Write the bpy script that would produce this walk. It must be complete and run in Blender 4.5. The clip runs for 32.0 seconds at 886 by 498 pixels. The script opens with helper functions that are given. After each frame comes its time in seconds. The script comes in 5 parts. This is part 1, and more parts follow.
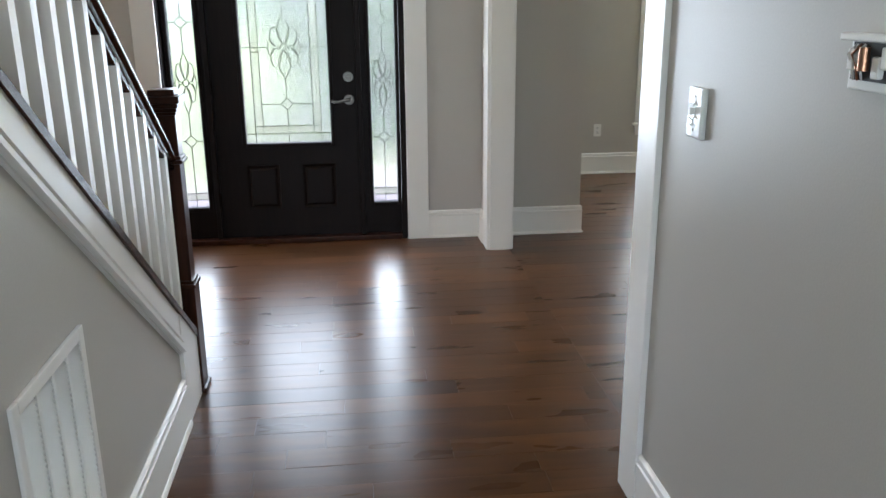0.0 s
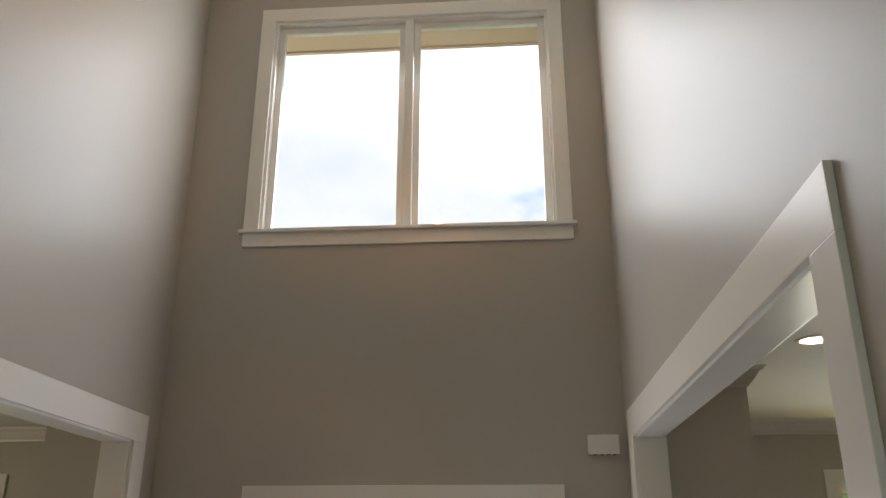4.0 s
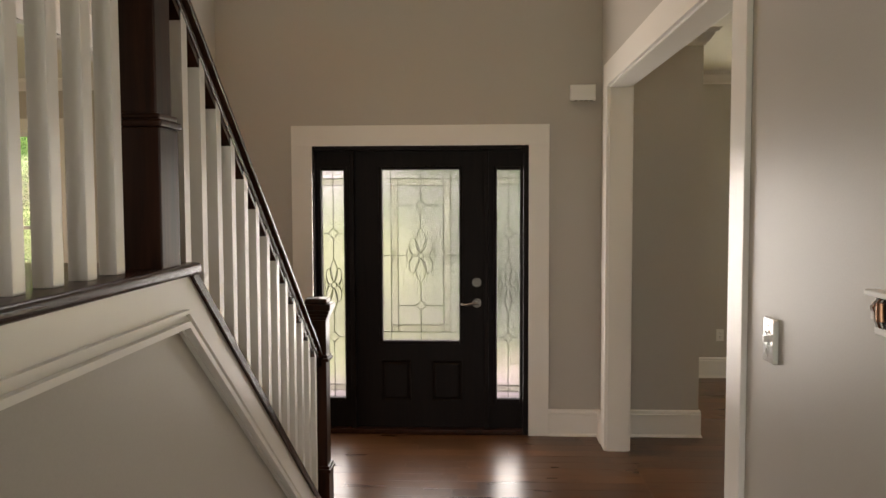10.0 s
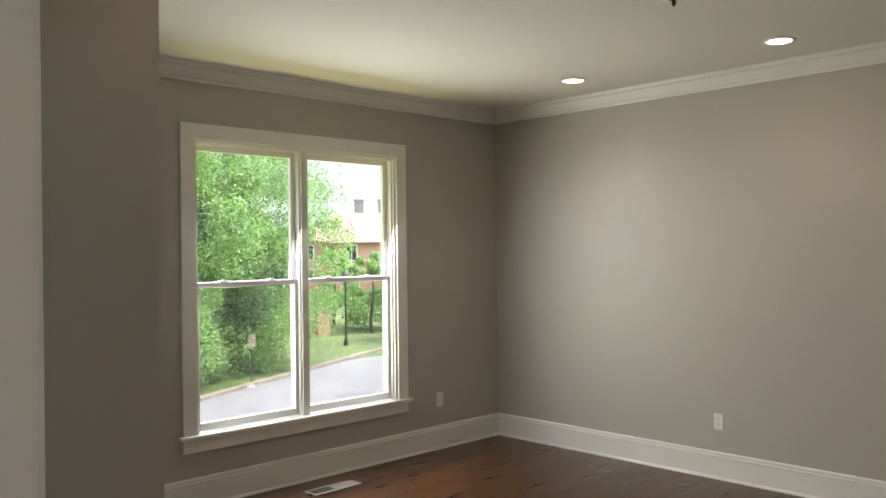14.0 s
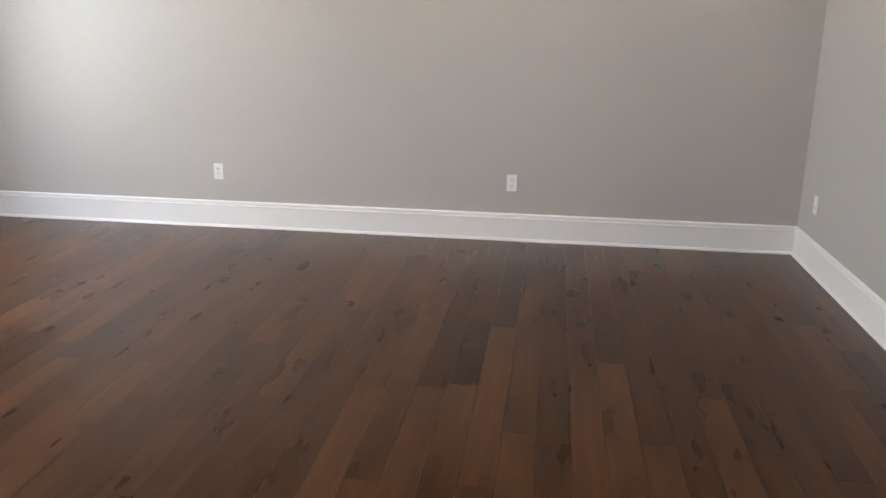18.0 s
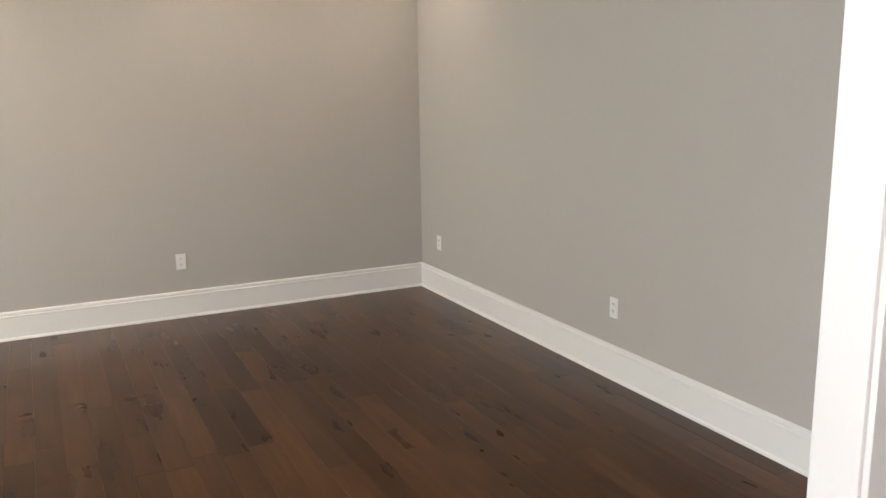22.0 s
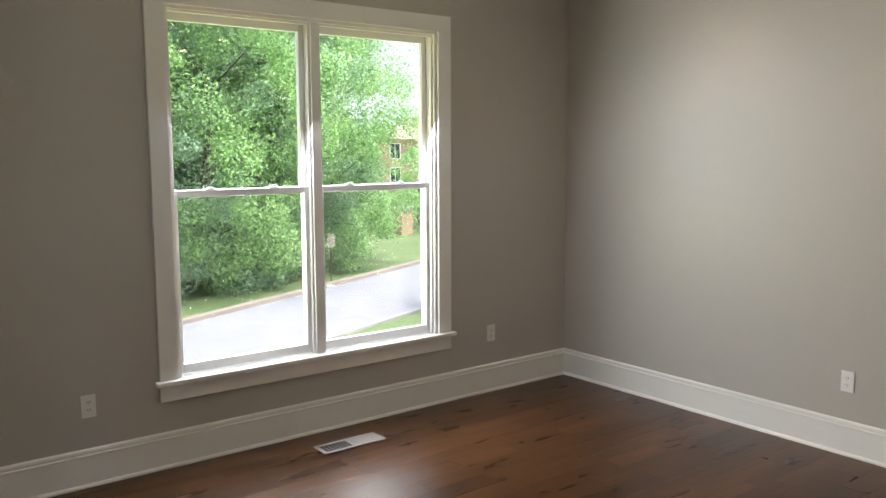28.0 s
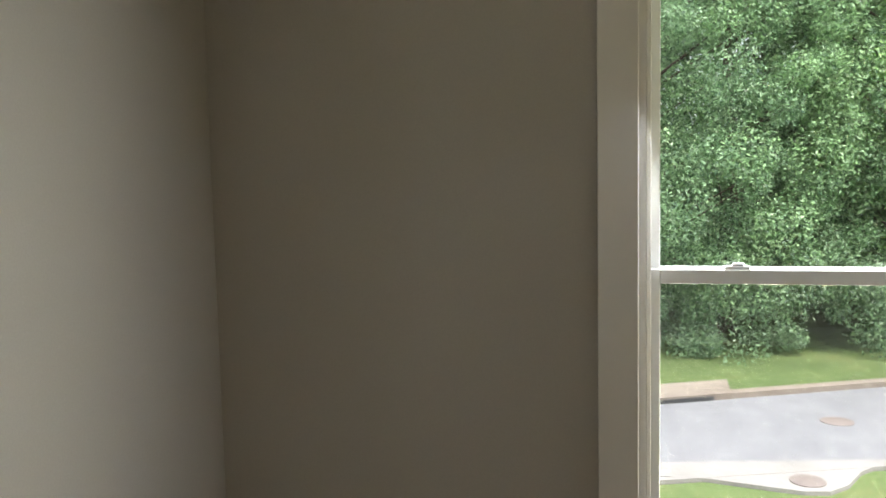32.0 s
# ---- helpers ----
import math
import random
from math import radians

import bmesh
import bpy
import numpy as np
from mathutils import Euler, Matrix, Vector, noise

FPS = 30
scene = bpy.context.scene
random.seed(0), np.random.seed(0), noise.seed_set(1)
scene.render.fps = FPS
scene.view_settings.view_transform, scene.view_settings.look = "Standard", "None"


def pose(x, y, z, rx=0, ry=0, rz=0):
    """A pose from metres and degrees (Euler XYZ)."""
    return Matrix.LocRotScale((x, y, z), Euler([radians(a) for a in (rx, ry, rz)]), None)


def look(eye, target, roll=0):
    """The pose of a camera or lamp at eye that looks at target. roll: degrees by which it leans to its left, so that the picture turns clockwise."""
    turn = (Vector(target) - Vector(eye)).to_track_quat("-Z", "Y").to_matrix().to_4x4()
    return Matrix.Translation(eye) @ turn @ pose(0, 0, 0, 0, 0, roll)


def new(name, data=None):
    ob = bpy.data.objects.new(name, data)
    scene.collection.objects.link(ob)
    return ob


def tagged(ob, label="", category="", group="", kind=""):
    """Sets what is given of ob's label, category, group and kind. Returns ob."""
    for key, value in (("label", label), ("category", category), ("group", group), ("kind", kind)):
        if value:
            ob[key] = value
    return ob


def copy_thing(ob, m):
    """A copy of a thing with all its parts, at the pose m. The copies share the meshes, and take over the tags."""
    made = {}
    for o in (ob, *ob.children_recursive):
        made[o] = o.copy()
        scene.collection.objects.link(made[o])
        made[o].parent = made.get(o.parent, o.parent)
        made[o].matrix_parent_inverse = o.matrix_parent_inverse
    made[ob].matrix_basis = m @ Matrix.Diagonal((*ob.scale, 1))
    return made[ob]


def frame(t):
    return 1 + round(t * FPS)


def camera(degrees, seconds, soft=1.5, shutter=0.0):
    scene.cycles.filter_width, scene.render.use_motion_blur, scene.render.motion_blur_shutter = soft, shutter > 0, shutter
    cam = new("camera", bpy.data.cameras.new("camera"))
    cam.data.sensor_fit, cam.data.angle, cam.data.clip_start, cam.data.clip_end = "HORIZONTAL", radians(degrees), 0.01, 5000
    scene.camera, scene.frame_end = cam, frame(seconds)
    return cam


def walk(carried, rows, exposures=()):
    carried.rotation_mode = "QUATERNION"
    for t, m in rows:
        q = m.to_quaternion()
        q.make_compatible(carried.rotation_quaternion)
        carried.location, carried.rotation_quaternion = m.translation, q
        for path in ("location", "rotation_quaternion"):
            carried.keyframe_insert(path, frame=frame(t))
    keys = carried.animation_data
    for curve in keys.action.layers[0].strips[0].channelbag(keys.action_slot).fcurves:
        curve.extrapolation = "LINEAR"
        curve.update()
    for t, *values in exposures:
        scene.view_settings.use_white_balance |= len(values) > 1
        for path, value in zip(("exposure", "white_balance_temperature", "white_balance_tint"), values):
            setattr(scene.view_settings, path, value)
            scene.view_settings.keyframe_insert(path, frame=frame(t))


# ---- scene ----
cam = camera(56.4, 32.0)
# ---- camera ----
PATH = [
    (0, (1.88, -5.52, 1.574), (2.089, -3.615, 1.0), -0.5),
    (0.5, (1.907, -5.269, 1.607), (2.049, -3.316, 1.196), -0.3),
    (1, (1.989, -4.992, 1.691), (2.025, -3.009, 1.433), 0.1),
    (1.5, (1.972, -4.663, 1.69), (1.943, -2.665, 1.606), 0.1),
    (2, (1.931, -4.434, 1.761), (1.862, -2.437, 1.849), -0.1),
    (2.5, (1.963, -4.394, 1.802), (1.851, -2.414, 2.064), -0.1),
    (3, (1.974, -4.501, 1.827), (1.841, -2.553, 2.259), -0.0),
    (3.5, (2.018, -4.664, 1.839), (1.878, -2.754, 2.415), 0.0),
    (4, (2.078, -4.857, 1.84), (1.933, -2.991, 2.543), 0.1),
    (4.5, (2.053, -5.067, 1.855), (1.92, -3.243, 2.664), 0.2),
    (6.5, (2.026, -5.823, 1.889), (1.94, -4.149, 2.98), -0.7),
    (7, (1.954, -5.944, 1.873), (1.867, -4.258, 2.945), -1.0),
    (7.5, (1.954, -6.063, 1.831), (1.86, -4.301, 2.773), -0.8),
    (8, (1.944, -6.092, 1.812), (1.842, -4.256, 2.598), -0.5),
    (8.5, (1.933, -6.09, 1.796), (1.822, -4.185, 2.396), -0.4),
    (9, (1.915, -6.088, 1.767), (1.801, -4.126, 2.14), -0.3),
    (9.5, (1.921, -6.025, 1.742), (1.805, -4.032, 1.868), -0.1),
    (10, (1.921, -5.915, 1.71), (1.823, -3.921, 1.589), -0.2),
    (10.5, (1.931, -5.7, 1.693), (1.885, -3.722, 1.401), 0.0),
    (11, (1.93, -5.39, 1.673), (1.969, -3.425, 1.303), 0.4),
    (11.5, (1.873, -4.977, 1.651), (2.032, -3.02, 1.27), 0.7),
    (12, (1.806, -4.526, 1.653), (2.167, -2.592, 1.296), 1.0),
    (12.5, (1.789, -4.087, 1.634), (2.381, -2.199, 1.347), 0.9),
    (13, (1.799, -3.647, 1.678), (2.664, -1.856, 1.472), 0.8),
    (13.5, (1.919, -3.279, 1.649), (3.057, -1.638, 1.547), -0.0),
    (14, (2.043, -2.996, 1.653), (3.433, -1.559, 1.656), -0.7),
    (14.5, (2.135, -2.75, 1.687), (3.716, -1.528, 1.784), -1.3),
    (16.5, (2.077, -2.24, 1.544), (3.994, -1.685, 1.41), -0.5),
    (17, (2.0, -2.401, 1.523), (3.908, -1.881, 1.222), -0.0),
    (17.5, (1.943, -2.559, 1.517), (3.831, -2.077, 1.068), 1.0),
    (18, (1.914, -2.494, 1.491), (3.825, -2.244, 0.954), 0.9),
    (18.5, (1.882, -2.372, 1.495), (3.791, -2.35, 0.901), 0.2),
    (19, (1.894, -2.259, 1.53), (3.776, -2.494, 0.895), 0.1),
    (19.5, (2.047, -2.166, 1.517), (3.87, -2.682, 0.878), -0.2),
    (20, (2.1, -2.019, 1.547), (3.843, -2.775, 0.923), -1.1),
    (20.5, (2.061, -1.821, 1.532), (3.722, -2.741, 0.903), -0.8),
    (21, (1.908, -1.69, 1.561), (3.541, -2.661, 0.937), 0.1),
    (21.5, (1.679, -1.526, 1.596), (3.372, -2.452, 1.07), -0.0),
    (22, (1.503, -1.342, 1.647), (3.259, -2.212, 1.25), -0.9),
    (22.5, (1.34, -1.191, 1.718), (3.154, -1.997, 1.476), -1.6),
    (23, (1.088, -1.232, 1.718), (2.984, -1.851, 1.569), -2.2),
    (23.5, (0.953, -1.274, 1.676), (2.9, -1.69, 1.486), -2.0),
    (24, (0.931, -1.267, 1.645), (2.894, -1.539, 1.374), -1.7),
    (24.5, (0.986, -1.339, 1.656), (2.948, -1.493, 1.299), -1.6),
    (26.5, (2.28, -2.032, 1.703), (4.084, -1.24, 1.356), -0.8),
    (27, (2.608, -2.222, 1.692), (4.243, -1.118, 1.363), -0.9),
    (27.5, (2.81, -2.255, 1.664), (4.263, -0.91, 1.38), -0.2),
    (28, (3.124, -2.229, 1.667), (4.34, -0.659, 1.428), -0.2),
    (28.5, (3.458, -2.249, 1.689), (4.429, -0.516, 1.455), 0.1),
    (29, (3.766, -2.217, 1.705), (4.486, -0.37, 1.443), 0.5),
    (29.5, (3.969, -2.046, 1.649), (4.452, -0.125, 1.373), 0.7),
    (30, (4.214, -1.883, 1.573), (4.446, 0.087, 1.316), 0.7),
    (30.5, (4.439, -1.602, 1.587), (4.427, 0.386, 1.365), 0.4),
    (31, (4.567, -1.159, 1.644), (4.336, 0.82, 1.465), -0.5),
    (31.5, (4.709, -0.596, 1.726), (4.273, 1.345, 1.524), -0.9),
    (32, (4.636, -0.112, 1.708), (4.162, 1.823, 1.529), -1.2),
]
EXPOSURES = [  # seconds, stops, kelvin, tint
    (0, 1.55, 6000, 7), (1, 1.4, 6300, 8), (2, 1.4, 6300, 8), (3, 1.0, 6300, 11), (4, 0.4, 7000, 12), (6.5, -0.15, 7600, 12), (8, 0.1, 7500, 13),
    (9, 0.25, 7700, 16), (10, 0.9, 8300, 17), (11, 1.3, 7200, 10), (12, 1.05, 6800, 9), (13, 0.9, 7800, 11), (14, 0.8, 6900, 13), (17, 1.45, 6100, 18),
    (18, 1.75, 6000, 18), (19, 2.05, 6400, 19), (20, 2.0, 6700, 18), (22, 1.8, 6600, 16), (23, 1.42, 6800, 16), (24, 1.55, 6200, 13), (27, 1.05, 6300, 14), (29, 1.0, 6700, 15), (30, 1.05, 6800, 16), (31, 0.75, 6900, 14), (32, 0.6, 6900, 11)]
walk(cam, [(t, look(eye, target, roll)) for t, eye, target, roll in PATH], EXPOSURES)

CAN_POWER, CHANDELIER_POWER = 6.4, 18.0

# ---- light ----
SUN_EL, SUN_AZ = 64.0, 130.0          # height of the sun, and its bearing from +y clockwise
world = bpy.data.worlds.new("world")
scene.world = world
world.use_nodes = True
wt = world.node_tree
wt.nodes.clear()
w_out = wt.nodes.new("ShaderNodeOutputWorld")
w_bg = wt.nodes.new("ShaderNodeBackground")
w_sky = wt.nodes.new("ShaderNodeTexSky")
w_sky.sky_type = "NISHITA"
w_sky.sun_disc = False
w_sky.sun_elevation, w_sky.sun_rotation = radians(SUN_EL), radians(SUN_AZ)
w_sky.air_density, w_sky.dust_density, w_sky.ozone_density = 1.0, 1.0, 2.0
w_co = wt.nodes.new("ShaderNodeTexCoord")
w_map = wt.nodes.new("ShaderNodeMapping")
w_map.inputs["Scale"].default_value = (-1.0, 1.0, 1.7)
w_map.inputs["Rotation"].default_value = (0.0, 0.0, radians(-24.0))
w_map.inputs["Location"].default_value = (0.35, 0.1, 0.32)
w_no = wt.nodes.new("ShaderNodeTexNoise")
w_no.inputs["Scale"].default_value, w_no.inputs["Detail"].default_value = 5.5, 9.0
w_no.inputs["Roughness"].default_value = 0.55
w_ra = wt.nodes.new("ShaderNodeValToRGB")
w_ra.color_ramp.elements[0].position, w_ra.color_ramp.elements[1].position = 0.30, 0.43
w_mix = wt.nodes.new("ShaderNodeMixRGB")
w_no2 = wt.nodes.new("ShaderNodeTexNoise")
w_no2.inputs["Scale"].default_value, w_no2.inputs["Detail"].default_value = 9.0, 6.0
w_cl = wt.nodes.new("ShaderNodeValToRGB")
w_cl.color_ramp.elements[0].color, w_cl.color_ramp.elements[1].color = (12.4, 14.8, 18.6, 1), (19.4, 20.6, 22.2, 1)
wl = wt.links.new
wl(w_co.outputs["Generated"], w_map.inputs["Vector"])
wl(w_map.outputs["Vector"], w_no.inputs["Vector"])
wl(w_map.outputs["Vector"], w_no2.inputs["Vector"])
wl(w_no.outputs["Fac"], w_ra.inputs["Fac"])
wl(w_no2.outputs["Fac"], w_cl.inputs["Fac"])
wl(w_ra.outputs["Color"], w_mix.inputs["Fac"])
w_clear = wt.nodes.new("ShaderNodeVectorMath")
w_clear.operation = "SCALE"
w_clear.inputs["Scale"].default_value = 1.7
wl(w_sky.outputs["Color"], w_clear.inputs[0])
wl(w_clear.outputs["Vector"], w_mix.inputs["Color1"])
# clouds are brighter towards the sun
w_dot = wt.nodes.new("ShaderNodeVectorMath")
w_dot.operation = "DOT_PRODUCT"
w_dot.inputs[1].default_value = (math.sin(radians(SUN_AZ)) * math.cos(radians(SUN_EL)), math.cos(radians(SUN_AZ)) * math.cos(radians(SUN_EL)), math.sin(radians(SUN_EL)))
w_glow = wt.nodes.new("ShaderNodeMapRange")
for key, value in (("From Min", 0.1), ("From Max", 1.0), ("To Min", 0.30), ("To Max", 1.7)):
    w_glow.inputs[key].default_value = value
w_bright = wt.nodes.new("ShaderNodeVectorMath")
w_bright.operation = "SCALE"
wl(w_co.outputs["Generated"], w_dot.inputs[0])
wl(w_dot.outputs["Value"], w_glow.inputs["Value"])
wl(w_cl.outputs["Color"], w_bright.inputs[0])
wl(w_glow.outputs["Result"], w_bright.inputs["Scale"])
wl(w_bright.outputs["Vector"], w_mix.inputs["Color2"])
wl(w_mix.outputs["Color"], w_bg.inputs["Color"])
w_bg.inputs["Strength"].default_value = 0.15
wl(w_bg.outputs["Background"], w_out.inputs["Surface"])

sun = new("sun", bpy.data.lights.new("sun", "SUN"))
sun.data.energy, sun.data.angle, sun.data.color = 4.2, radians(0.6), (1.0, 0.95, 0.87)
sa, se = radians(SUN_AZ), radians(SUN_EL)
sun.matrix_world = look((math.sin(sa) * math.cos(se) * 60, math.cos(sa) * math.cos(se) * 60, math.sin(se) * 60), (0, 0, 0))


def daylight(name, at, target, w, h, power, colour):
    """Area lamp at an opening, in place of the light that enters there."""
    lamp = new(name, bpy.data.lights.new(name, "AREA"))
    lamp.data.shape, lamp.data.size, lamp.data.size_y = "RECTANGLE", w, h
    lamp.data.energy, lamp.data.color = power, colour
    lamp.matrix_world = look(at, target)
    return lamp


SKY_BLUE, LAWN_GREEN = (0.84, 0.91, 1.0), (1.0, 0.94, 0.42)
daylight("sky_hall", (1.4, -9.07, 1.45), (1.4, -5.0, 1.2), 2.05, 2.25, 17.0, SKY_BLUE)
# Warm fill lamp, added in an unseen opening of the side room.
daylight("warm_fill_side_room", (-4.83, -1.7, 1.42), (0.0, -1.7, 1.3), 1.75, 1.9, 34.0, (1.0, 0.82, 0.66))
# openings of the dining room window, of the high hall window and of the leaded door lights
daylight("sky_dining", (5.486, 2.17, 1.43), (5.486, 0.0, 0.50), 1.70, 1.86, 42.0, SKY_BLUE)
daylight("lawn_dining", (5.486, 2.46, 0.95), (5.486, 1.46, 1.85), 1.70, 0.5, 15.0, LAWN_GREEN)
daylight("sky_high_window", (1.46, 0.12, 4.615), (1.46, -3.0, 3.9), 1.85, 1.58, 35.0, SKY_BLUE)
daylight("sky_door", (1.466, 0.052, 1.30), (1.466, -3.0, 1.30), 0.55, 1.23, 11.5, SKY_BLUE)
for side_x in (0.827, 2.100):
    daylight("sky_sidelight", (side_x, 0.052, 1.085), (side_x, -3.0, 1.085), 0.16, 1.65, 5.0, SKY_BLUE)


# ---- materials ----
def mat(name):
    m = bpy.data.materials.new(name)
    m.use_nodes = True
    nt = m.node_tree
    return m, nt, nt.nodes["Principled BSDF"]


def node(nt, kind, **values):
    n = nt.nodes.new(kind)
    for k, v in values.items():
        n.inputs[k.replace("_", " ")].default_value = v
    return n


def ramp(nt, fac, stops):
    r = nt.nodes.new("ShaderNodeValToRGB")
    els = r.color_ramp.elements
    while len(els) < len(stops):
        els.new(0.5)
    for e, (p, c) in zip(els, stops):
        e.position, e.color = p, (*c, 1)
    nt.links.new(fac, r.inputs["Fac"])
    return r.outputs["Color"]


def bump(nt, bsdf, height, strength, distance):
    b = node(nt, "ShaderNodeBump", Strength=strength, Distance=distance)
    nt.links.new(height, b.inputs["Height"])
    nt.links.new(b.outputs["Normal"], bsdf.inputs["Normal"])


def paint(name, colour, rough, spread=0.04, grain=180.0, relief=0.15, spec=0.5):
    """Rolled or brushed paint: fine roller grain in tone, gloss and relief."""
    m, nt, b = mat(name)
    co = nt.nodes.new("ShaderNodeTexCoord")
    fine = node(nt, "ShaderNodeTexNoise", Scale=grain, Detail=3.0)
    nt.links.new(co.outputs["Object"], fine.inputs["Vector"])
    lo, hi = [c * (1 - spread) for c in colour], [min(1, c * (1 + spread)) for c in colour]
    nt.links.new(ramp(nt, fine.outputs["Fac"], [(0.0, lo), (1.0, hi)]), b.inputs["Base Color"])
    mr = node(nt, "ShaderNodeMapRange", From_Min=0.0, From_Max=1.0, To_Min=rough - 0.03, To_Max=rough + 0.03)
    nt.links.new(fine.outputs["Fac"], mr.inputs["Value"])
    nt.links.new(mr.outputs["Result"], b.inputs["Roughness"])
    b.inputs["Specular IOR Level"].default_value = spec
    bump(nt, b, fine.outputs["Fac"], relief, 0.002)
    return m


def stained_wood(name, dark, light, rough, axis=2, scale=1.0, spec=0.5):
    """Stained timber with long grain along one axis."""
    m, nt, b = mat(name)
    co = nt.nodes.new("ShaderNodeTexCoord")
    mp = nt.nodes.new("ShaderNodeMapping")
    s = [34.0 * scale] * 3
    s[axis] = 2.2 * scale
    mp.inputs["Scale"].default_value = s
    nt.links.new(co.outputs["Object"], mp.inputs["Vector"])
    g = node(nt, "ShaderNodeTexNoise", Scale=1.0, Detail=6.0, Roughness=0.6, Distortion=0.6)
    nt.links.new(mp.outputs["Vector"], g.inputs["Vector"])
    nt.links.new(ramp(nt, g.outputs["Fac"], [(0.3, dark), (0.72, light)]), b.inputs["Base Color"])
    b.inputs["Roughness"].default_value, b.inputs["Specular IOR Level"].default_value = rough, spec
    bump(nt, b, g.outputs["Fac"], 0.12, 0.003)
    return m


def metal(name, colour, rough):
    m, nt, b = mat(name)
    co = nt.nodes.new("ShaderNodeTexCoord")
    n = node(nt, "ShaderNodeTexNoise", Scale=90.0, Detail=3.0)
    nt.links.new(co.outputs["Object"], n.inputs["Vector"])
    nt.links.new(ramp(nt, n.outputs["Fac"], [(0.3, [c * 0.85 for c in colour]), (0.7, colour)]), b.inputs["Base Color"])
    b.inputs["Metallic"].default_value, b.inputs["Roughness"].default_value = 1.0, rough
    return m


def plain(name, colour, rough=0.5, spec=0.5):
    m, nt, b = mat(name)
    b.inputs["Base Color"].default_value = (*colour, 1)
    b.inputs["Roughness"].default_value, b.inputs["Specular IOR Level"].default_value = rough, spec
    return m


def glowing(name, colour, strength):
    m, nt, b = mat(name)
    b.inputs["Base Color"].default_value = (*colour, 1)
    b.inputs["Emission Color"].default_value = (*colour, 1)
    b.inputs["Emission Strength"].default_value = strength
    return m


def clear_glass(name, rough=0.0, tint=(1, 1, 1), relief=0.0, size=60.0, scatter=0.5):
    """A pane: mostly see-through, with the gloss of glass; textured glass scatters what is seen through it."""
    m, nt, b = mat(name)
    nt.nodes.remove(b)
    out = nt.nodes["Material Output"]
    gl = node(nt, "ShaderNodeBsdfGlossy", Roughness=0.02)
    mix = nt.nodes.new("ShaderNodeMixShader")
    fr = node(nt, "ShaderNodeLayerWeight", Blend=0.5)
    up5 = nt.nodes.new("ShaderNodeMath")
    up5.operation, up5.inputs[1].default_value = "POWER", 5.0
    sch = nt.nodes.new("ShaderNodeMath")
    sch.operation, sch.inputs[1].default_value, sch.inputs[2].default_value = "MULTIPLY_ADD", 0.96, 0.04
    nt.links.new(fr.outputs["Facing"], up5.inputs[0])
    nt.links.new(up5.outputs["Value"], sch.inputs[0])
    nt.links.new(sch.outputs["Value"], mix.inputs["Fac"])
    if rough > 0:
        tr = node(nt, "ShaderNodeBsdfRefraction", Roughness=rough, IOR=1.12)
        tr.inputs["Color"].default_value = (*tint, 1)
        co = nt.nodes.new("ShaderNodeTexCoord")
        n = node(nt, "ShaderNodeTexNoise", Scale=size, Detail=2.0)
        nt.links.new(co.outputs["Object"], n.inputs["Vector"])
        bp = node(nt, "ShaderNodeBump", Strength=relief, Distance=0.01)
        nt.links.new(n.outputs["Fac"], bp.inputs["Height"])
        nt.links.new(bp.outputs["Normal"], tr.inputs["Normal"])
        nt.links.new(bp.outputs["Normal"], gl.inputs["Normal"])
        td = node(nt, "ShaderNodeBsdfTranslucent", Color=(*tint, 1))
        both = node(nt, "ShaderNodeMixShader", Fac=scatter)
        nt.links.new(tr.outputs["BSDF"], both.inputs[1])
        nt.links.new(td.outputs["BSDF"], both.inputs[2])
    else:
        tr = nt.nodes.new("ShaderNodeBsdfTransparent")
        tr.inputs["Color"].default_value = (*tint, 1)
    nt.links.new(both.outputs["Shader"] if rough > 0 else tr.outputs["BSDF"], mix.inputs[1])
    nt.links.new(gl.outputs["BSDF"], mix.inputs[2])
    nt.links.new(mix.outputs["Shader"], out.inputs["Surface"])
    return m


def screen_mesh(name):
    """Fine woven screen: a dusty grey weave that lets three quarters of the light through."""
    m, nt, b = mat(name)
    b.inputs["Base Color"].default_value, b.inputs["Roughness"].default_value = (0.05, 0.06, 0.065, 1), 0.6
    tr = nt.nodes.new("ShaderNodeBsdfTransparent")
    co = nt.nodes.new("ShaderNodeTexCoord")
    dust = node(nt, "ShaderNodeTexNoise", Scale=2.2, Detail=4.0)
    nt.links.new(co.outputs["Object"], dust.inputs["Vector"])
    mr = node(nt, "ShaderNodeMapRange", From_Min=0.3, From_Max=0.7, To_Min=0.06, To_Max=0.16)
    nt.links.new(dust.outputs["Fac"], mr.inputs["Value"])
    mx = nt.nodes.new("ShaderNodeMixShader")
    nt.links.new(mr.outputs["Result"], mx.inputs["Fac"])
    nt.links.new(tr.outputs["BSDF"], mx.inputs[1])
    nt.links.new(b.outputs["BSDF"], mx.inputs[2])
    nt.links.new(mx.outputs["Shader"], nt.nodes["Material Output"].inputs["Surface"])
    return m


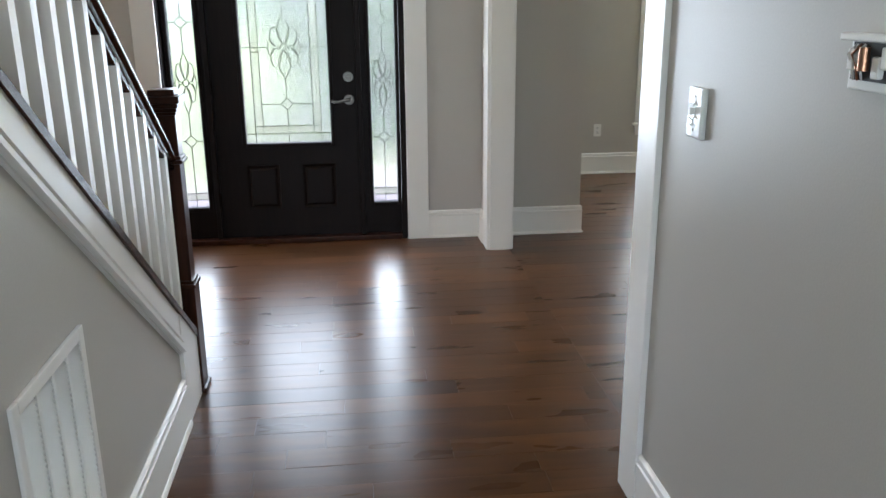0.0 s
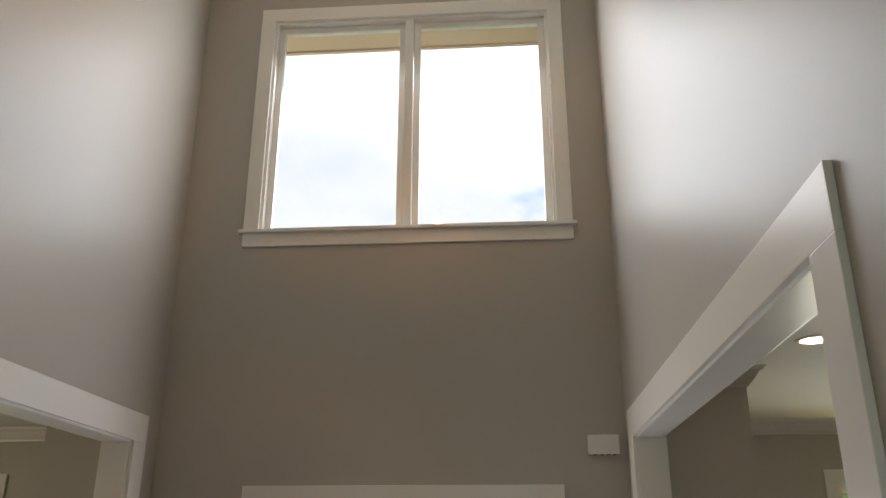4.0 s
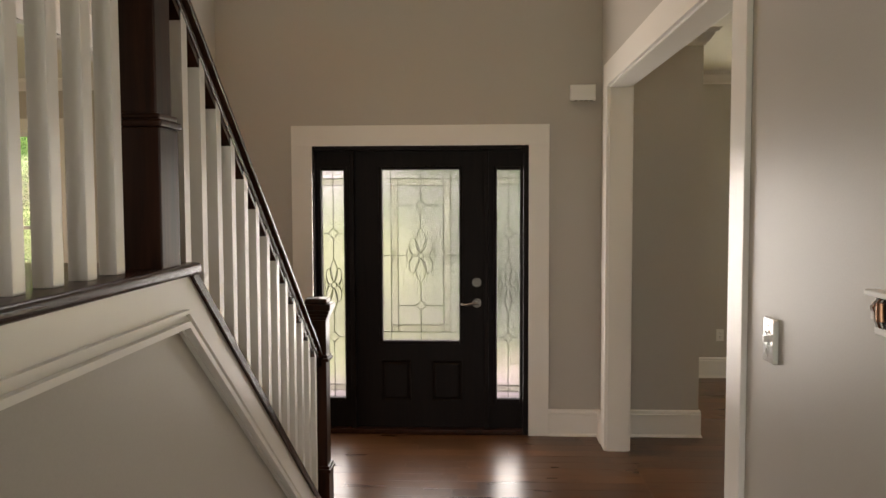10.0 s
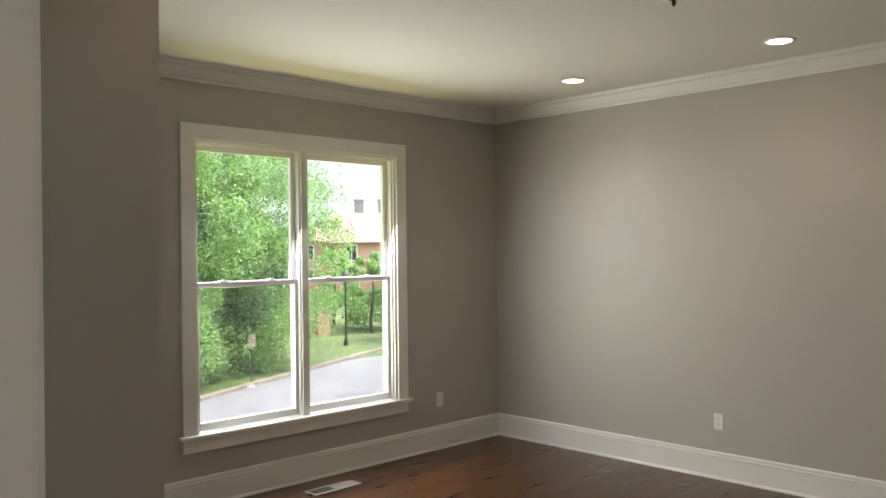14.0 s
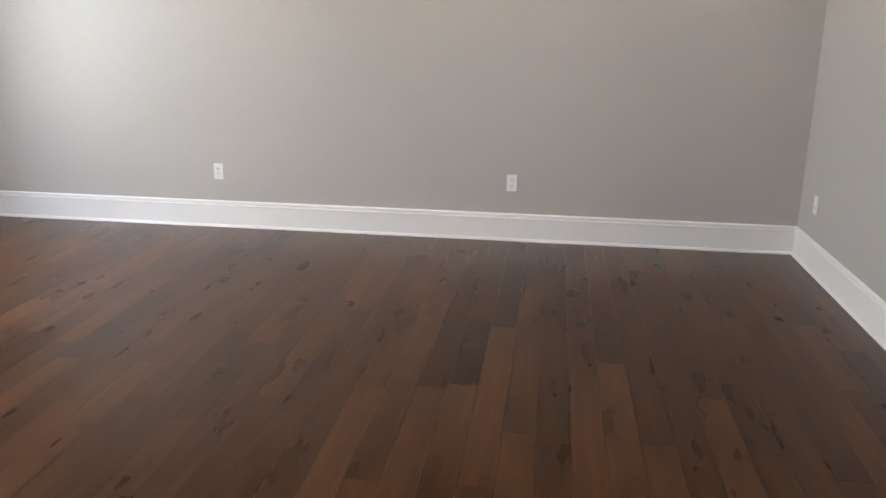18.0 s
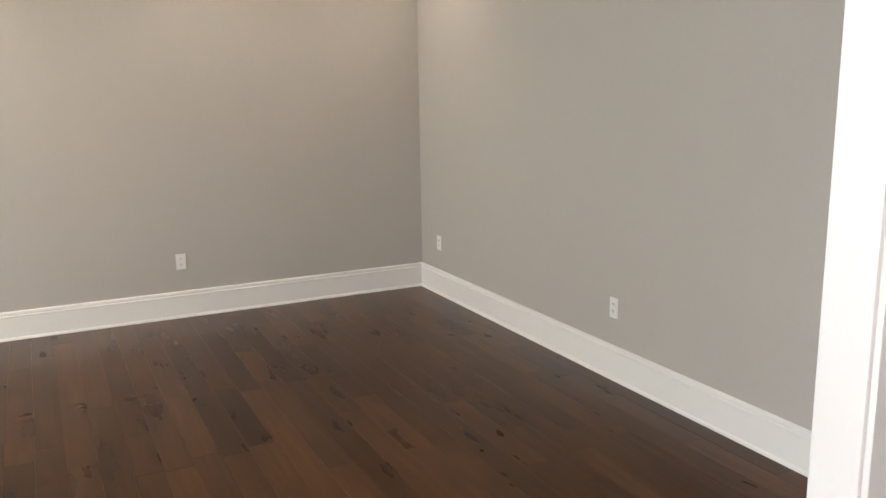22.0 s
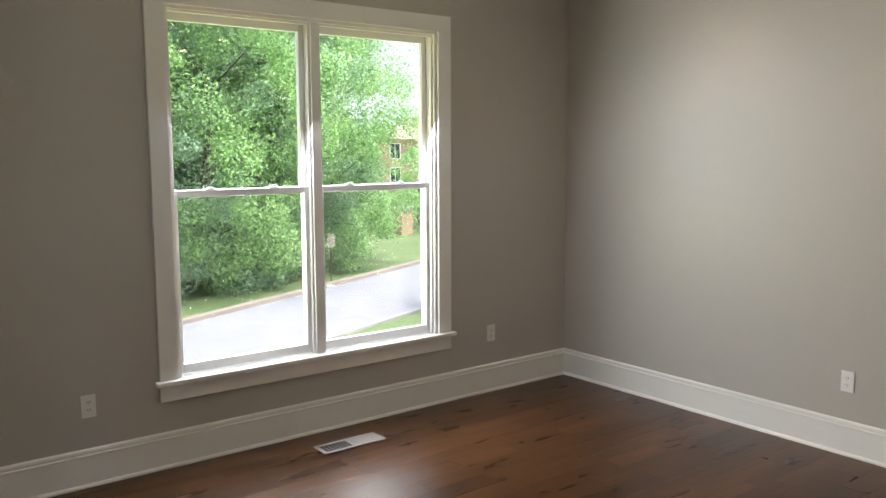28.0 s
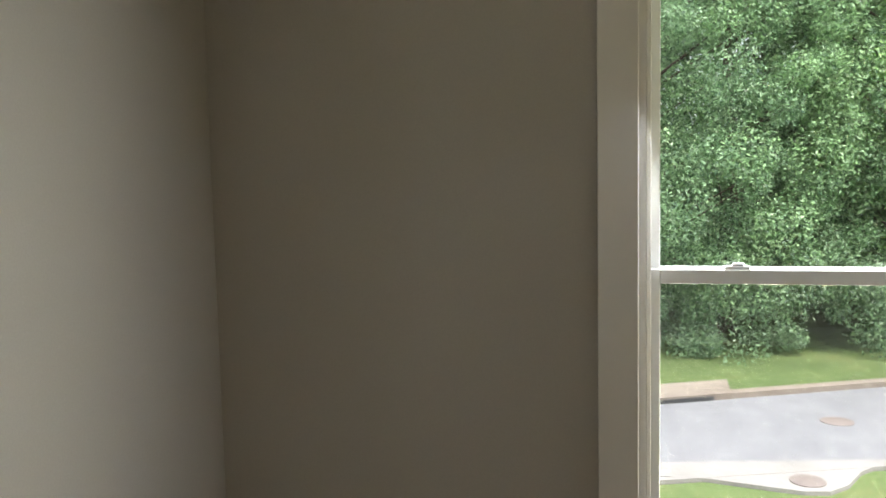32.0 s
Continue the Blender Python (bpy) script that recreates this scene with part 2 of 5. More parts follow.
def plank_material(name):
    """Dark brown hand-scraped planks: tone by plank, grain, knots, scraped relief, satin lacquer."""
    m, nt, b = mat(name)
    co = nt.nodes.new("ShaderNodeTexCoord")
    oi = nt.nodes.new("ShaderNodeObjectInfo")
    off = node(nt, "ShaderNodeVectorMath")
    off.operation = "MULTIPLY_ADD"
    comb = nt.nodes.new("ShaderNodeCombineXYZ")
    for k in "XYZ":
        nt.links.new(oi.outputs["Random"], comb.inputs[k])
    nt.links.new(comb.outputs["Vector"], off.inputs[0])
    off.inputs[1].default_value = (17.0, 31.0, 5.0)
    nt.links.new(co.outputs["Object"], off.inputs[2])
    mp = nt.nodes.new("ShaderNodeMapping")
    mp.inputs["Scale"].default_value = (1.5, 24.0, 8.0)
    nt.links.new(off.outputs["Vector"], mp.inputs["Vector"])
    grain = node(nt, "ShaderNodeTexNoise", Scale=1.0, Detail=3.0, Roughness=0.45, Distortion=0.3)
    nt.links.new(mp.outputs["Vector"], grain.inputs["Vector"])
    mp2 = nt.nodes.new("ShaderNodeMapping")
    mp2.inputs["Scale"].default_value = (2.2, 7.0, 1.0)
    nt.links.new(off.outputs["Vector"], mp2.inputs["Vector"])
    blot = node(nt, "ShaderNodeTexNoise", Scale=1.0, Detail=3.0)
    nt.links.new(mp2.outputs["Vector"], blot.inputs["Vector"])
    base = ramp(nt, grain.outputs["Fac"], [(0.22, (0.052, 0.0210, 0.0070)), (0.5, (0.068, 0.0280, 0.0096)), (0.78, (0.086, 0.0360, 0.0128))])
    tone = ramp(nt, oi.outputs["Random"], [(0.0, (0.58, 0.55, 0.53)), (0.2, (0.84, 0.82, 0.80)), (0.7, (1.02, 1.01, 1.00)), (1.0, (1.32, 1.31, 1.29))])
    mul = nt.nodes.new("ShaderNodeMixRGB")
    mul.blend_type, mul.inputs["Fac"].default_value = "MULTIPLY", 1.0
    nt.links.new(base, mul.inputs["Color1"])
    nt.links.new(tone, mul.inputs["Color2"])
    mul2 = nt.nodes.new("ShaderNodeMixRGB")
    mul2.blend_type, mul2.inputs["Fac"].default_value = "MULTIPLY", 1.0
    nt.links.new(mul.outputs["Color"], mul2.inputs["Color1"])
    nt.links.new(ramp(nt, blot.outputs["Fac"], [(0.28, (0.70, 0.67, 0.65)), (0.48, (0.97, 0.96, 0.95)), (0.72, (1.22, 1.21, 1.19))]), mul2.inputs["Color2"])
    # knots
    vo = node(nt, "ShaderNodeTexVoronoi", Scale=1.0, Randomness=1.0)
    mp3 = nt.nodes.new("ShaderNodeMapping")
    mp3.inputs["Scale"].default_value = (2.6, 3.4, 1.0)
    nt.links.new(off.outputs["Vector"], mp3.inputs["Vector"])
    nt.links.new(mp3.outputs["Vector"], vo.inputs["Vector"])
    mul3 = nt.nodes.new("ShaderNodeMixRGB")
    mul3.blend_type, mul3.inputs["Fac"].default_value = "MULTIPLY", 0.6
    nt.links.new(mul2.outputs["Color"], mul3.inputs["Color1"])
    nt.links.new(ramp(nt, vo.outputs["Distance"], [(0.0, (0.16, 0.12, 0.10)), (0.05, (0.42, 0.37, 0.34)), (0.13, (1, 1, 1))]), mul3.inputs["Color2"])
    nt.links.new(mul3.outputs["Color"], b.inputs["Base Color"])
    mr = node(nt, "ShaderNodeMapRange", From_Min=0.3, From_Max=0.7, To_Min=0.27, To_Max=0.30)
    nt.links.new(blot.outputs["Fac"], mr.inputs["Value"])
    nt.links.new(mr.outputs["Result"], b.inputs["Roughness"])
    lw = node(nt, "ShaderNodeLayerWeight", Blend=0.5)
    sheen = node(nt, "ShaderNodeMapRange", From_Min=0.44, From_Max=0.78, To_Min=0.05, To_Max=0.42)
    nt.links.new(lw.outputs["Facing"], sheen.inputs["Value"])
    nt.links.new(sheen.outputs["Result"], b.inputs["Specular IOR Level"])
    # scraping along the boards spreads gloss across them
    across = nt.nodes.new("ShaderNodeCombineXYZ")
    across.inputs["Y"].default_value = 1.0
    nt.links.new(across.outputs["Vector"], b.inputs["Tangent"])
    b.inputs["Anisotropic"].default_value = 0.3
    scrape = node(nt, "ShaderNodeTexNoise", Scale=1.0, Detail=1.0)
    mp4 = nt.nodes.new("ShaderNodeMapping")
    mp4.inputs["Scale"].default_value = (5.0, 14.0, 1.0)
    nt.links.new(off.outputs["Vector"], mp4.inputs["Vector"])
    nt.links.new(mp4.outputs["Vector"], scrape.inputs["Vector"])
    add = nt.nodes.new("ShaderNodeMath")
    add.operation = "MULTIPLY_ADD"
    nt.links.new(grain.outputs["Fac"], add.inputs[0])
    add.inputs[1].default_value = 0.25
    nt.links.new(scrape.outputs["Fac"], add.inputs[2])
    bump(nt, b, add.outputs["Value"], 0.05, 0.006)
    return m


def ground_material(name, stops, scale, rough=0.95, relief=0.5, distance=0.03):
    m, nt, b = mat(name)
    co = nt.nodes.new("ShaderNodeTexCoord")
    n1 = node(nt, "ShaderNodeTexNoise", Scale=scale, Detail=8.0, Roughness=0.7)
    n2 = node(nt, "ShaderNodeTexNoise", Scale=scale * 0.06, Detail=4.0)
    for n in (n1, n2):
        nt.links.new(co.outputs["Object"], n.inputs["Vector"])
    mx = nt.nodes.new("ShaderNodeMixRGB")
    mx.inputs["Fac"].default_value = 0.5
    nt.links.new(n1.outputs["Fac"], mx.inputs["Color1"])
    nt.links.new(n2.outputs["Fac"], mx.inputs["Color2"])
    nt.links.new(ramp(nt, mx.outputs["Color"], stops), b.inputs["Base Color"])
    b.inputs["Roughness"].default_value = rough
    bump(nt, b, n1.outputs["Fac"], relief, distance)
    return m


def leaf_material(name, dark, light):
    m, nt, b = mat(name)
    ge = nt.nodes.new("ShaderNodeNewGeometry")
    col = ramp(nt, ge.outputs["Random Per Island"], [(0.0, dark), (0.6, light), (1.0, [min(1, c * 1.5) for c in light])])
    nt.links.new(col, b.inputs["Base Color"])
    b.inputs["Roughness"].default_value = 0.34
    tr = nt.nodes.new("ShaderNodeBsdfTranslucent")
    nt.links.new(col, tr.inputs["Color"])
    mx = nt.nodes.new("ShaderNodeMixShader")
    mx.inputs["Fac"].default_value = 0.45
    nt.links.new(b.outputs["BSDF"], mx.inputs[1])
    nt.links.new(tr.outputs["BSDF"], mx.inputs[2])
    nt.links.new(mx.outputs["Shader"], nt.nodes["Material Output"].inputs["Surface"])
    return m


WALL = paint("wall_paint", (0.465, 0.438, 0.398), 0.40, 0.06, 180.0, 0.15, 0.42)
CEIL = paint("ceiling_paint", (0.78, 0.755, 0.69), 0.75, 0.01)
TRIM = paint("trim_paint", (0.80, 0.78, 0.74), 0.30, 0.01, 60.0, 0.05)
DARK = stained_wood("dark_stained_wood", (0.016, 0.0062, 0.0038), (0.052, 0.019, 0.0105), 0.30, 2, 1.0, 0.12)
DARK_Y = stained_wood("dark_stained_rail", (0.016, 0.0062, 0.0038), (0.052, 0.019, 0.0105), 0.27, 1, 1.0, 0.14)
ORANGE_WOOD = stained_wood("chandelier_wood", (0.10, 0.040, 0.018), (0.26, 0.105, 0.045), 0.42, 0)
DOOR = stained_wood("door_stain", (0.006, 0.004, 0.004), (0.012, 0.008, 0.007), 0.45, 2, 1.0, 0.12)
NICKEL = metal("satin_nickel", (0.36, 0.34, 0.31), 0.30)
# Darker copy of the satin nickel: the backlit look is put into the colour.
BACKLIT_NICKEL = metal("backlit_nickel", (0.17, 0.16, 0.145), 0.36)
BRONZE = metal("brushed_metal", (0.16, 0.125, 0.09), 0.36)
PLASTIC = plain("white_plastic", (0.78, 0.77, 0.74), 0.35)
SLOT = plain("dark_slot", (0.03, 0.03, 0.03), 0.6)
VINYL = plain("white_vinyl", (0.80, 0.81, 0.79), 0.32)
PANE = clear_glass("window_glass")
SCREEN = screen_mesh("insect_screen")
TEXTURED = clear_glass("textured_glass", 0.14, (1.0, 0.92, 0.97), 0.75, 70.0, 0.15)
BEVELLED = clear_glass("bevelled_glass", 0.05, (0.90, 0.91, 0.84), 0.3, 25.0, 0.2)
CAME = metal("lead_came", (0.24, 0.24, 0.21), 0.45)
PLANK = plank_material("scraped_planks")
BULB = glowing("bulb_glow", (1.0, 0.56, 0.22), 8.0)
CANLENS = glowing("can_lens", (1.0, 0.88, 0.72), 3.5)
FROST = glowing("frosted_bowl", (0.86, 0.84, 0.78), 0.0)
GRASS = ground_material("lawn", [(0.3, (0.045, 0.075, 0.020)), (0.55, (0.085, 0.125, 0.035)), (0.72, (0.17, 0.155, 0.065))], 9.0)
ASPHALT = ground_material("asphalt", [(0.3, (0.135, 0.135, 0.143)), (0.7, (0.20, 0.198, 0.203))], 20.0, 0.9, 0.3, 0.01)
KERBSTONE = ground_material("kerb_concrete", [(0.3, (0.14, 0.11, 0.085)), (0.7, (0.26, 0.22, 0.18))], 12.0, 0.9, 0.2, 0.01)
CONCRETE = ground_material("concrete", [(0.3, (0.19, 0.175, 0.16)), (0.7, (0.28, 0.265, 0.245))], 12.0, 0.85, 0.2, 0.01)
BARK = ground_material("bark", [(0.3, (0.035, 0.025, 0.018)), (0.7, (0.12, 0.09, 0.065))], 14.0, 0.95, 0.8, 0.03)
BRICK = ground_material("far_brick", [(0.3, (0.34, 0.18, 0.13)), (0.7, (0.48, 0.28, 0.21))], 6.0, 0.9, 0.2, 0.01)
ROOFING = ground_material("shingles", [(0.3, (0.20, 0.135, 0.11)), (0.7, (0.30, 0.21, 0.175))], 8.0, 0.9, 0.2, 0.01)
SOFFIT = paint("soffit_paint", (0.58, 0.42, 0.27), 0.6)
BLOCK_PAINT = paint("light_block_paint", (0.5, 0.46, 0.4), 0.7)
LEAF_A = leaf_material("leaf_mid", (0.068, 0.145, 0.064), (0.25, 0.385, 0.19))
LEAF_B = leaf_material("leaf_bright", (0.085, 0.185, 0.055), (0.25, 0.42, 0.13))
LEAF_C = leaf_material("leaf_dark", (0.054, 0.115, 0.060), (0.195, 0.305, 0.16))


# ---- building helpers ----
def box(bm, x0, y0, z0, x1, y1, z1):
    """A box between two corners; returns its new vertices."""
    x0, x1, y0, y1, z0, z1 = min(x0, x1), max(x0, x1), min(y0, y1), max(y0, y1), min(z0, z1), max(z0, z1)
    return bmesh.ops.create_cube(bm, size=1.0, matrix=Matrix.Translation(((x0 + x1) / 2, (y0 + y1) / 2, (z0 + z1) / 2)) @ Matrix.Diagonal((x1 - x0, y1 - y0, z1 - z0, 1)))["verts"]


def cyl(bm, a, b, r0, r1=None, seg=16):
    """A round bar from a to b."""
    a, b = Vector(a), Vector(b)
    d = b - a
    m = Matrix.Translation((a + b) / 2) @ d.to_track_quat("Z", "Y").to_matrix().to_4x4()
    return bmesh.ops.create_cone(bm, cap_ends=True, segments=seg, radius1=r0, radius2=r0 if r1 is None else r1, depth=d.length, matrix=m)["verts"]


def lathe(bm, cx, cy, profile, seg=32):
    """A turned shape about a vertical axis: profile of (radius, height)."""
    rings = []
    for r, z in profile:
        rings.append([bm.verts.new((cx + r * math.cos(2 * math.pi * k / seg), cy + r * math.sin(2 * math.pi * k / seg), z)) for k in range(seg)])
    for a, b in zip(rings, rings[1:]):
        for k in range(seg):
            bm.faces.new((a[k], a[(k + 1) % seg], b[(k + 1) % seg], b[k]))
    for ring in (rings[0], rings[-1]):
        if len({tuple(v.co) for v in ring}) > 2:
            bm.faces.new(ring)
    bmesh.ops.remove_doubles(bm, verts=bm.verts, dist=1e-5)


def tube(bm, pts, r, seg=8):
    """A round bar along a line of points."""
    rings = []
    pts = [Vector(p) for p in pts]
    for i, p in enumerate(pts):
        d = (pts[min(i + 1, len(pts) - 1)] - pts[max(i - 1, 0)]).normalized()
        q = d.to_track_quat("Z", "Y")
        rings.append([bm.verts.new(p + q @ Vector((r * math.cos(2 * math.pi * k / seg), r * math.sin(2 * math.pi * k / seg), 0))) for k in range(seg)])
    for a, b in zip(rings, rings[1:]):
        for k in range(seg):
            bm.faces.new((a[k], a[(k + 1) % seg], b[(k + 1) % seg], b[k]))
    bm.faces.new(rings[0][::-1])
    bm.faces.new(rings[-1])


def sweep(bm, profile, path, closed=False):
    """A moulding: profile of (distance from the wall, height) run along a line of (x, y), mitred; the room is on the line's left."""
    n = len(path)
    rings = []
    for i in range(n):
        p = Vector(path[i])
        a = Vector(path[i - 1]) if (i > 0 or closed) else None
        c = Vector(path[(i + 1) % n]) if (i < n - 1 or closed) else None
        d1 = (p - a).normalized() if a is not None else None
        d2 = (c - p).normalized() if c is not None else None
        n1 = Vector((-d1.y, d1.x)) if d1 else None
        n2 = Vector((-d2.y, d2.x)) if d2 else None
        if n1 is None or n2 is None:
            m = n1 or n2
        else:
            m = (n1 + n2) / (1 + n1.dot(n2))
        rings.append([bm.verts.new((p.x + m.x * d, p.y + m.y * d, z)) for d, z in profile])
    k = len(profile)
    for i in range(n if closed else n - 1):
        a, b = rings[i], rings[(i + 1) % n]
        for j in range(k):
            bm.faces.new((a[j], b[j], b[(j + 1) % k], a[(j + 1) % k]))
    if not closed:
        bm.faces.new(rings[0])
        bm.faces.new(rings[-1][::-1])
    bmesh.ops.recalc_face_normals(bm, faces=bm.faces)


def origin(ob):
    while ob.parent:
        ob = ob.parent
    return ob.location


def thing(name, at, label="", category="", group="", kind=""):
    ob = new(name)
    ob.location = at
    ob.empty_display_size = 0.1
    return tagged(ob, label, category, group, kind)


def part(name, bm, material, parent=None, label="", bevel=0.0, smooth=False, segments=2):
    """Links a bmesh, made in world places, as one mesh under a thing or a part."""
    if bevel:
        bmesh.ops.bevel(bm, geom=[e for e in bm.edges if e.is_manifold and e.calc_face_angle(0) > 0.5], offset=bevel, segments=segments, affect="EDGES", profile=0.6)
    bmesh.ops.recalc_face_normals(bm, faces=bm.faces)
    if parent is not None:
        bmesh.ops.translate(bm, verts=bm.verts, vec=-Vector(origin(parent)))
    me = bpy.data.meshes.new(name)
    bm.to_mesh(me)
    bm.free()
    if smooth:
        me.polygons.foreach_set("use_smooth", [True] * len(me.polygons))
        me.set_sharp_from_angle(angle=radians(40))
    me.materials.append(material)
    ob = new(name, me)
    if parent is not None:
        ob.parent = parent
    if label:
        ob["label"] = label
    return ob


def boxes(name, coords, material, parent=None, label="", bevel=0.0):
    bm = bmesh.new()
    for c in coords:
        box(bm, *c)
    return part(name, bm, material, parent, label, bevel)


def structure(name, bm, material, label, category, bevel=0.0, smooth=False):
    return tagged(part(name, bm, material, None, "", bevel, smooth), label, category, "", "structure")


def wall(name, axis, at, thick, u0, u1, z0, z1, holes, label):
    """A wall in the plane axis = at, thick metres deep towards the sign of thick, with openings (u0, u1, z0, z1) through it."""
    us = sorted({u0, u1, *[h[0] for h in holes], *[h[1] for h in holes]})
    zs = sorted({z0, z1, *[h[2] for h in holes], *[h[3] for h in holes]})
    us, zs = [u for u in us if u0 <= u <= u1], [z for z in zs if z0 <= z <= z1]
    bm = bmesh.new()

    def vert(u, d, z):
        return bm.verts.new((at + d, u, z) if axis == "x" else (u, at + d, z))

    def solid(i, j):
        if not (0 <= i < len(us) - 1 and 0 <= j < len(zs) - 1):
            return False
        u, z = (us[i] + us[i + 1]) / 2, (zs[j] + zs[j + 1]) / 2
        return not any(h[0] < u < h[1] and h[2] < z < h[3] for h in holes)

    for i in range(len(us) - 1):
        for j in range(len(zs) - 1):
            if not solid(i, j):
                continue
            a, b, c, d = us[i], us[i + 1], zs[j], zs[j + 1]
            for q in (0, thick):
                bm.faces.new([vert(a, q, c), vert(b, q, c), vert(b, q, d), vert(a, q, d)])
            for di, dj, s in ((-1, 0, ((a, c), (a, d))), (1, 0, ((b, c), (b, d))), (0, -1, ((a, c), (b, c))), (0, 1, ((a, d), (b, d)))):
                if not solid(i + di, j + dj):
                    (p, r), (s2, t2) = s
                    bm.faces.new([vert(p, 0, r), vert(s2, 0, t2), vert(s2, thick, t2), vert(p, thick, r)])
    bmesh.ops.remove_doubles(bm, verts=bm.verts, dist=1e-5)
    return structure(name, bm, WALL, label, "wall")

# ---- plan ----
FX0, FX1 = 0.0, 2.755            # foyer walls
DX0, DX1 = 2.892, 7.535          # dining room walls
BX = 3.455                      # side wall of the projecting bay
DY0, DY1 = -4.14, 1.996         # dining room back wall and window wall
HALL = -9.0                     # end of the hall behind
FZ, DZ = 5.845, 2.88             # ceilings
OZ = 2.46                       # cased openings
OY0, OY1 = -3.13, -0.35         # opening to the dining room
LY0, LY1 = -2.68, -0.35         # opening on the stair side
LX0 = -4.75                     # far wall of the room beyond

# ---- walls ----
wall("wall_front", "y", 0.0, 0.15, -0.15, BX, -0.3, FZ + 0.2, [(0.66, 2.245, -0.3, 2.10), (0.505, 2.42, 3.80, 5.43)], "warm grey painted front wall of the tall entrance hall")
wall("wall_dining_opening", "x", FX1, DX0 - FX1, HALL, 0.0, -0.3, FZ + 0.2, [(OY0, OY1, -0.3, OZ)], "warm grey painted wall with a wide cased opening")
wall("wall_stair_side", "x", FX0 - 0.15, 0.15, HALL, 0.0, -0.3, FZ + 0.2, [(LY0, LY1, -0.3, OZ)], "warm grey painted wall behind the stairs with a cased opening")
wall("wall_hall_end", "y", HALL - 0.15, 0.15, -0.15, DX0, -0.3, FZ + 0.2, [(0.35, 2.45, 0.3, 2.6)], "plain painted wall closing the hall")
wall("wall_bay_side", "x", BX - 0.15, 0.15, 0.15, DY1 + 0.15, -0.3, DZ + 0.3, [], "warm grey painted side wall of the window bay")
wall("wall_window", "y", DY1, 0.15, BX, DX1 + 0.15, -0.3, DZ + 0.3, [(4.622, 6.350, 0.447, 2.400)], "warm grey painted dining room wall with a double window")
wall("wall_right", "x", DX1, 0.15, DY0 - 0.15, DY1, -0.3, DZ + 0.3, [], "warm grey painted long dining room wall")
wall("wall_back", "y", DY0 - 0.15, 0.15, DX0, DX1, -0.3, DZ + 0.3, [], "warm grey painted back wall of the dining room")
# The hole in this far wall is made up to hold the warm fill lamp.
wall("wall_left_room_far", "x", LX0 - 0.15, 0.15, DY0 - 0.15, DY1 + 0.15, -0.3, 3.2, [(-2.6, -0.8, 0.45, 2.4)], "painted far wall of the side room with an unseen opening for a lamp")
wall("wall_left_room_front", "y", DY1, 0.15, LX0, -0.70, -0.3, 3.2, [(-3.97, -2.21, 0.447, 2.405)], "painted front wall of the side room with a double window")
wall("wall_left_bay_side", "x", -0.70, 0.15, 0.15, DY1 + 0.15, -0.3, 3.2, [], "painted side wall of the side room's bay")
wall("wall_left_room_return", "y", 0.0, 0.15, -0.70, -0.15, -0.3, 3.2, [], "painted return wall of the side room")
wall("wall_left_room_back", "y", DY0 - 0.15, 0.15, LX0, -0.15, -0.3, 3.2, [], "plain painted back wall of the side room")

# ---- ceilings ----
def slab(name, x0, y0, z0, x1, y1, z1, material, label, category):
    bm = bmesh.new()
    box(bm, x0, y0, z0, x1, y1, z1)
    return structure(name, bm, material, label, category)


slab("ceiling_foyer", FX0, HALL, FZ, FX1, 0.0, FZ + 0.15, CEIL, "white painted high ceiling of the entrance hall", "ceiling")
bm = bmesh.new()
box(bm, DX0, DY0, DZ, DX1, 0.0, DZ + 0.15)
box(bm, BX, 0.0, DZ, DX1, DY1, DZ + 0.15)
structure("ceiling_dining", bm, CEIL, "white painted flat ceiling of the dining room", "ceiling")
bm = bmesh.new()
box(bm, LX0, DY0, DZ, -0.15, 0.0, DZ + 0.15)
box(bm, LX0, 0.0, DZ, -0.70, DY1, DZ + 0.15)
structure("ceiling_left_room", bm, CEIL, "white painted ceiling of the side room", "ceiling")

# ---- mouldings ----
BASE = [(0, 0), (0.026, 0), (0.026, 0.008), (0.021, 0.016), (0.016, 0.019), (0.016, 0.1552), (0.019, 0.1584), (0.019, 0.1635), (0.013, 0.1677), (0.013, 0.1739), (0.016, 0.177), (0.014, 0.1884), (0.004, 0.1946), (0, 0.1946)]


def crown(z, f=1.0):
    return [(d * f, z - h * f) for d, h in ((0, 0), (0, 0.128), (0.012, 0.128), (0.016, 0.112), (0.034, 0.098), (0.058, 0.064), (0.074, 0.036), (0.098, 0.024), (0.104, 0.010), (0.116, 0.008), (0.116, 0))]


def run(name, profile, path, label, closed=False, category="moulding"):
    bm = bmesh.new()
    sweep(bm, profile, path, closed)
    return structure(name, bm, TRIM, label, category, 0, False)


BL = "tall white painted skirting board with a moulded top"
run("baseboard", BASE, [(FX1, OY1 + 0.152), (FX1, 0.0), (2.387, 0.0)], BL, False, "baseboard")
run("baseboard", BASE, [(0.541, 0.0), (FX0, 0.0), (FX0, LY1 + 0.152)], BL, False, "baseboard")
run("baseboard", BASE, [(FX1, HALL), (FX1, OY0 - 0.152)], BL, False, "baseboard")
run("baseboard", BASE, [(DX0, OY0 - 0.152), (DX0, DY0), (DX1, DY0), (DX1, DY1), (BX, DY1), (BX, 0.0), (DX0, 0.0), (DX0, OY1 + 0.152)], BL, False, "baseboard")
CL = "white painted crown moulding under the ceiling"
run("crown_moulding", crown(DZ, 0.85), [(DX0, DY0), (DX1, DY0), (DX1, DY1), (BX, DY1), (BX, 0.0), (DX0, 0.0)], CL, True)
run("crown_moulding", crown(FZ), [(FX0, HALL), (FX1, HALL), (FX1, 0.0), (FX0, 0.0)], CL, True)
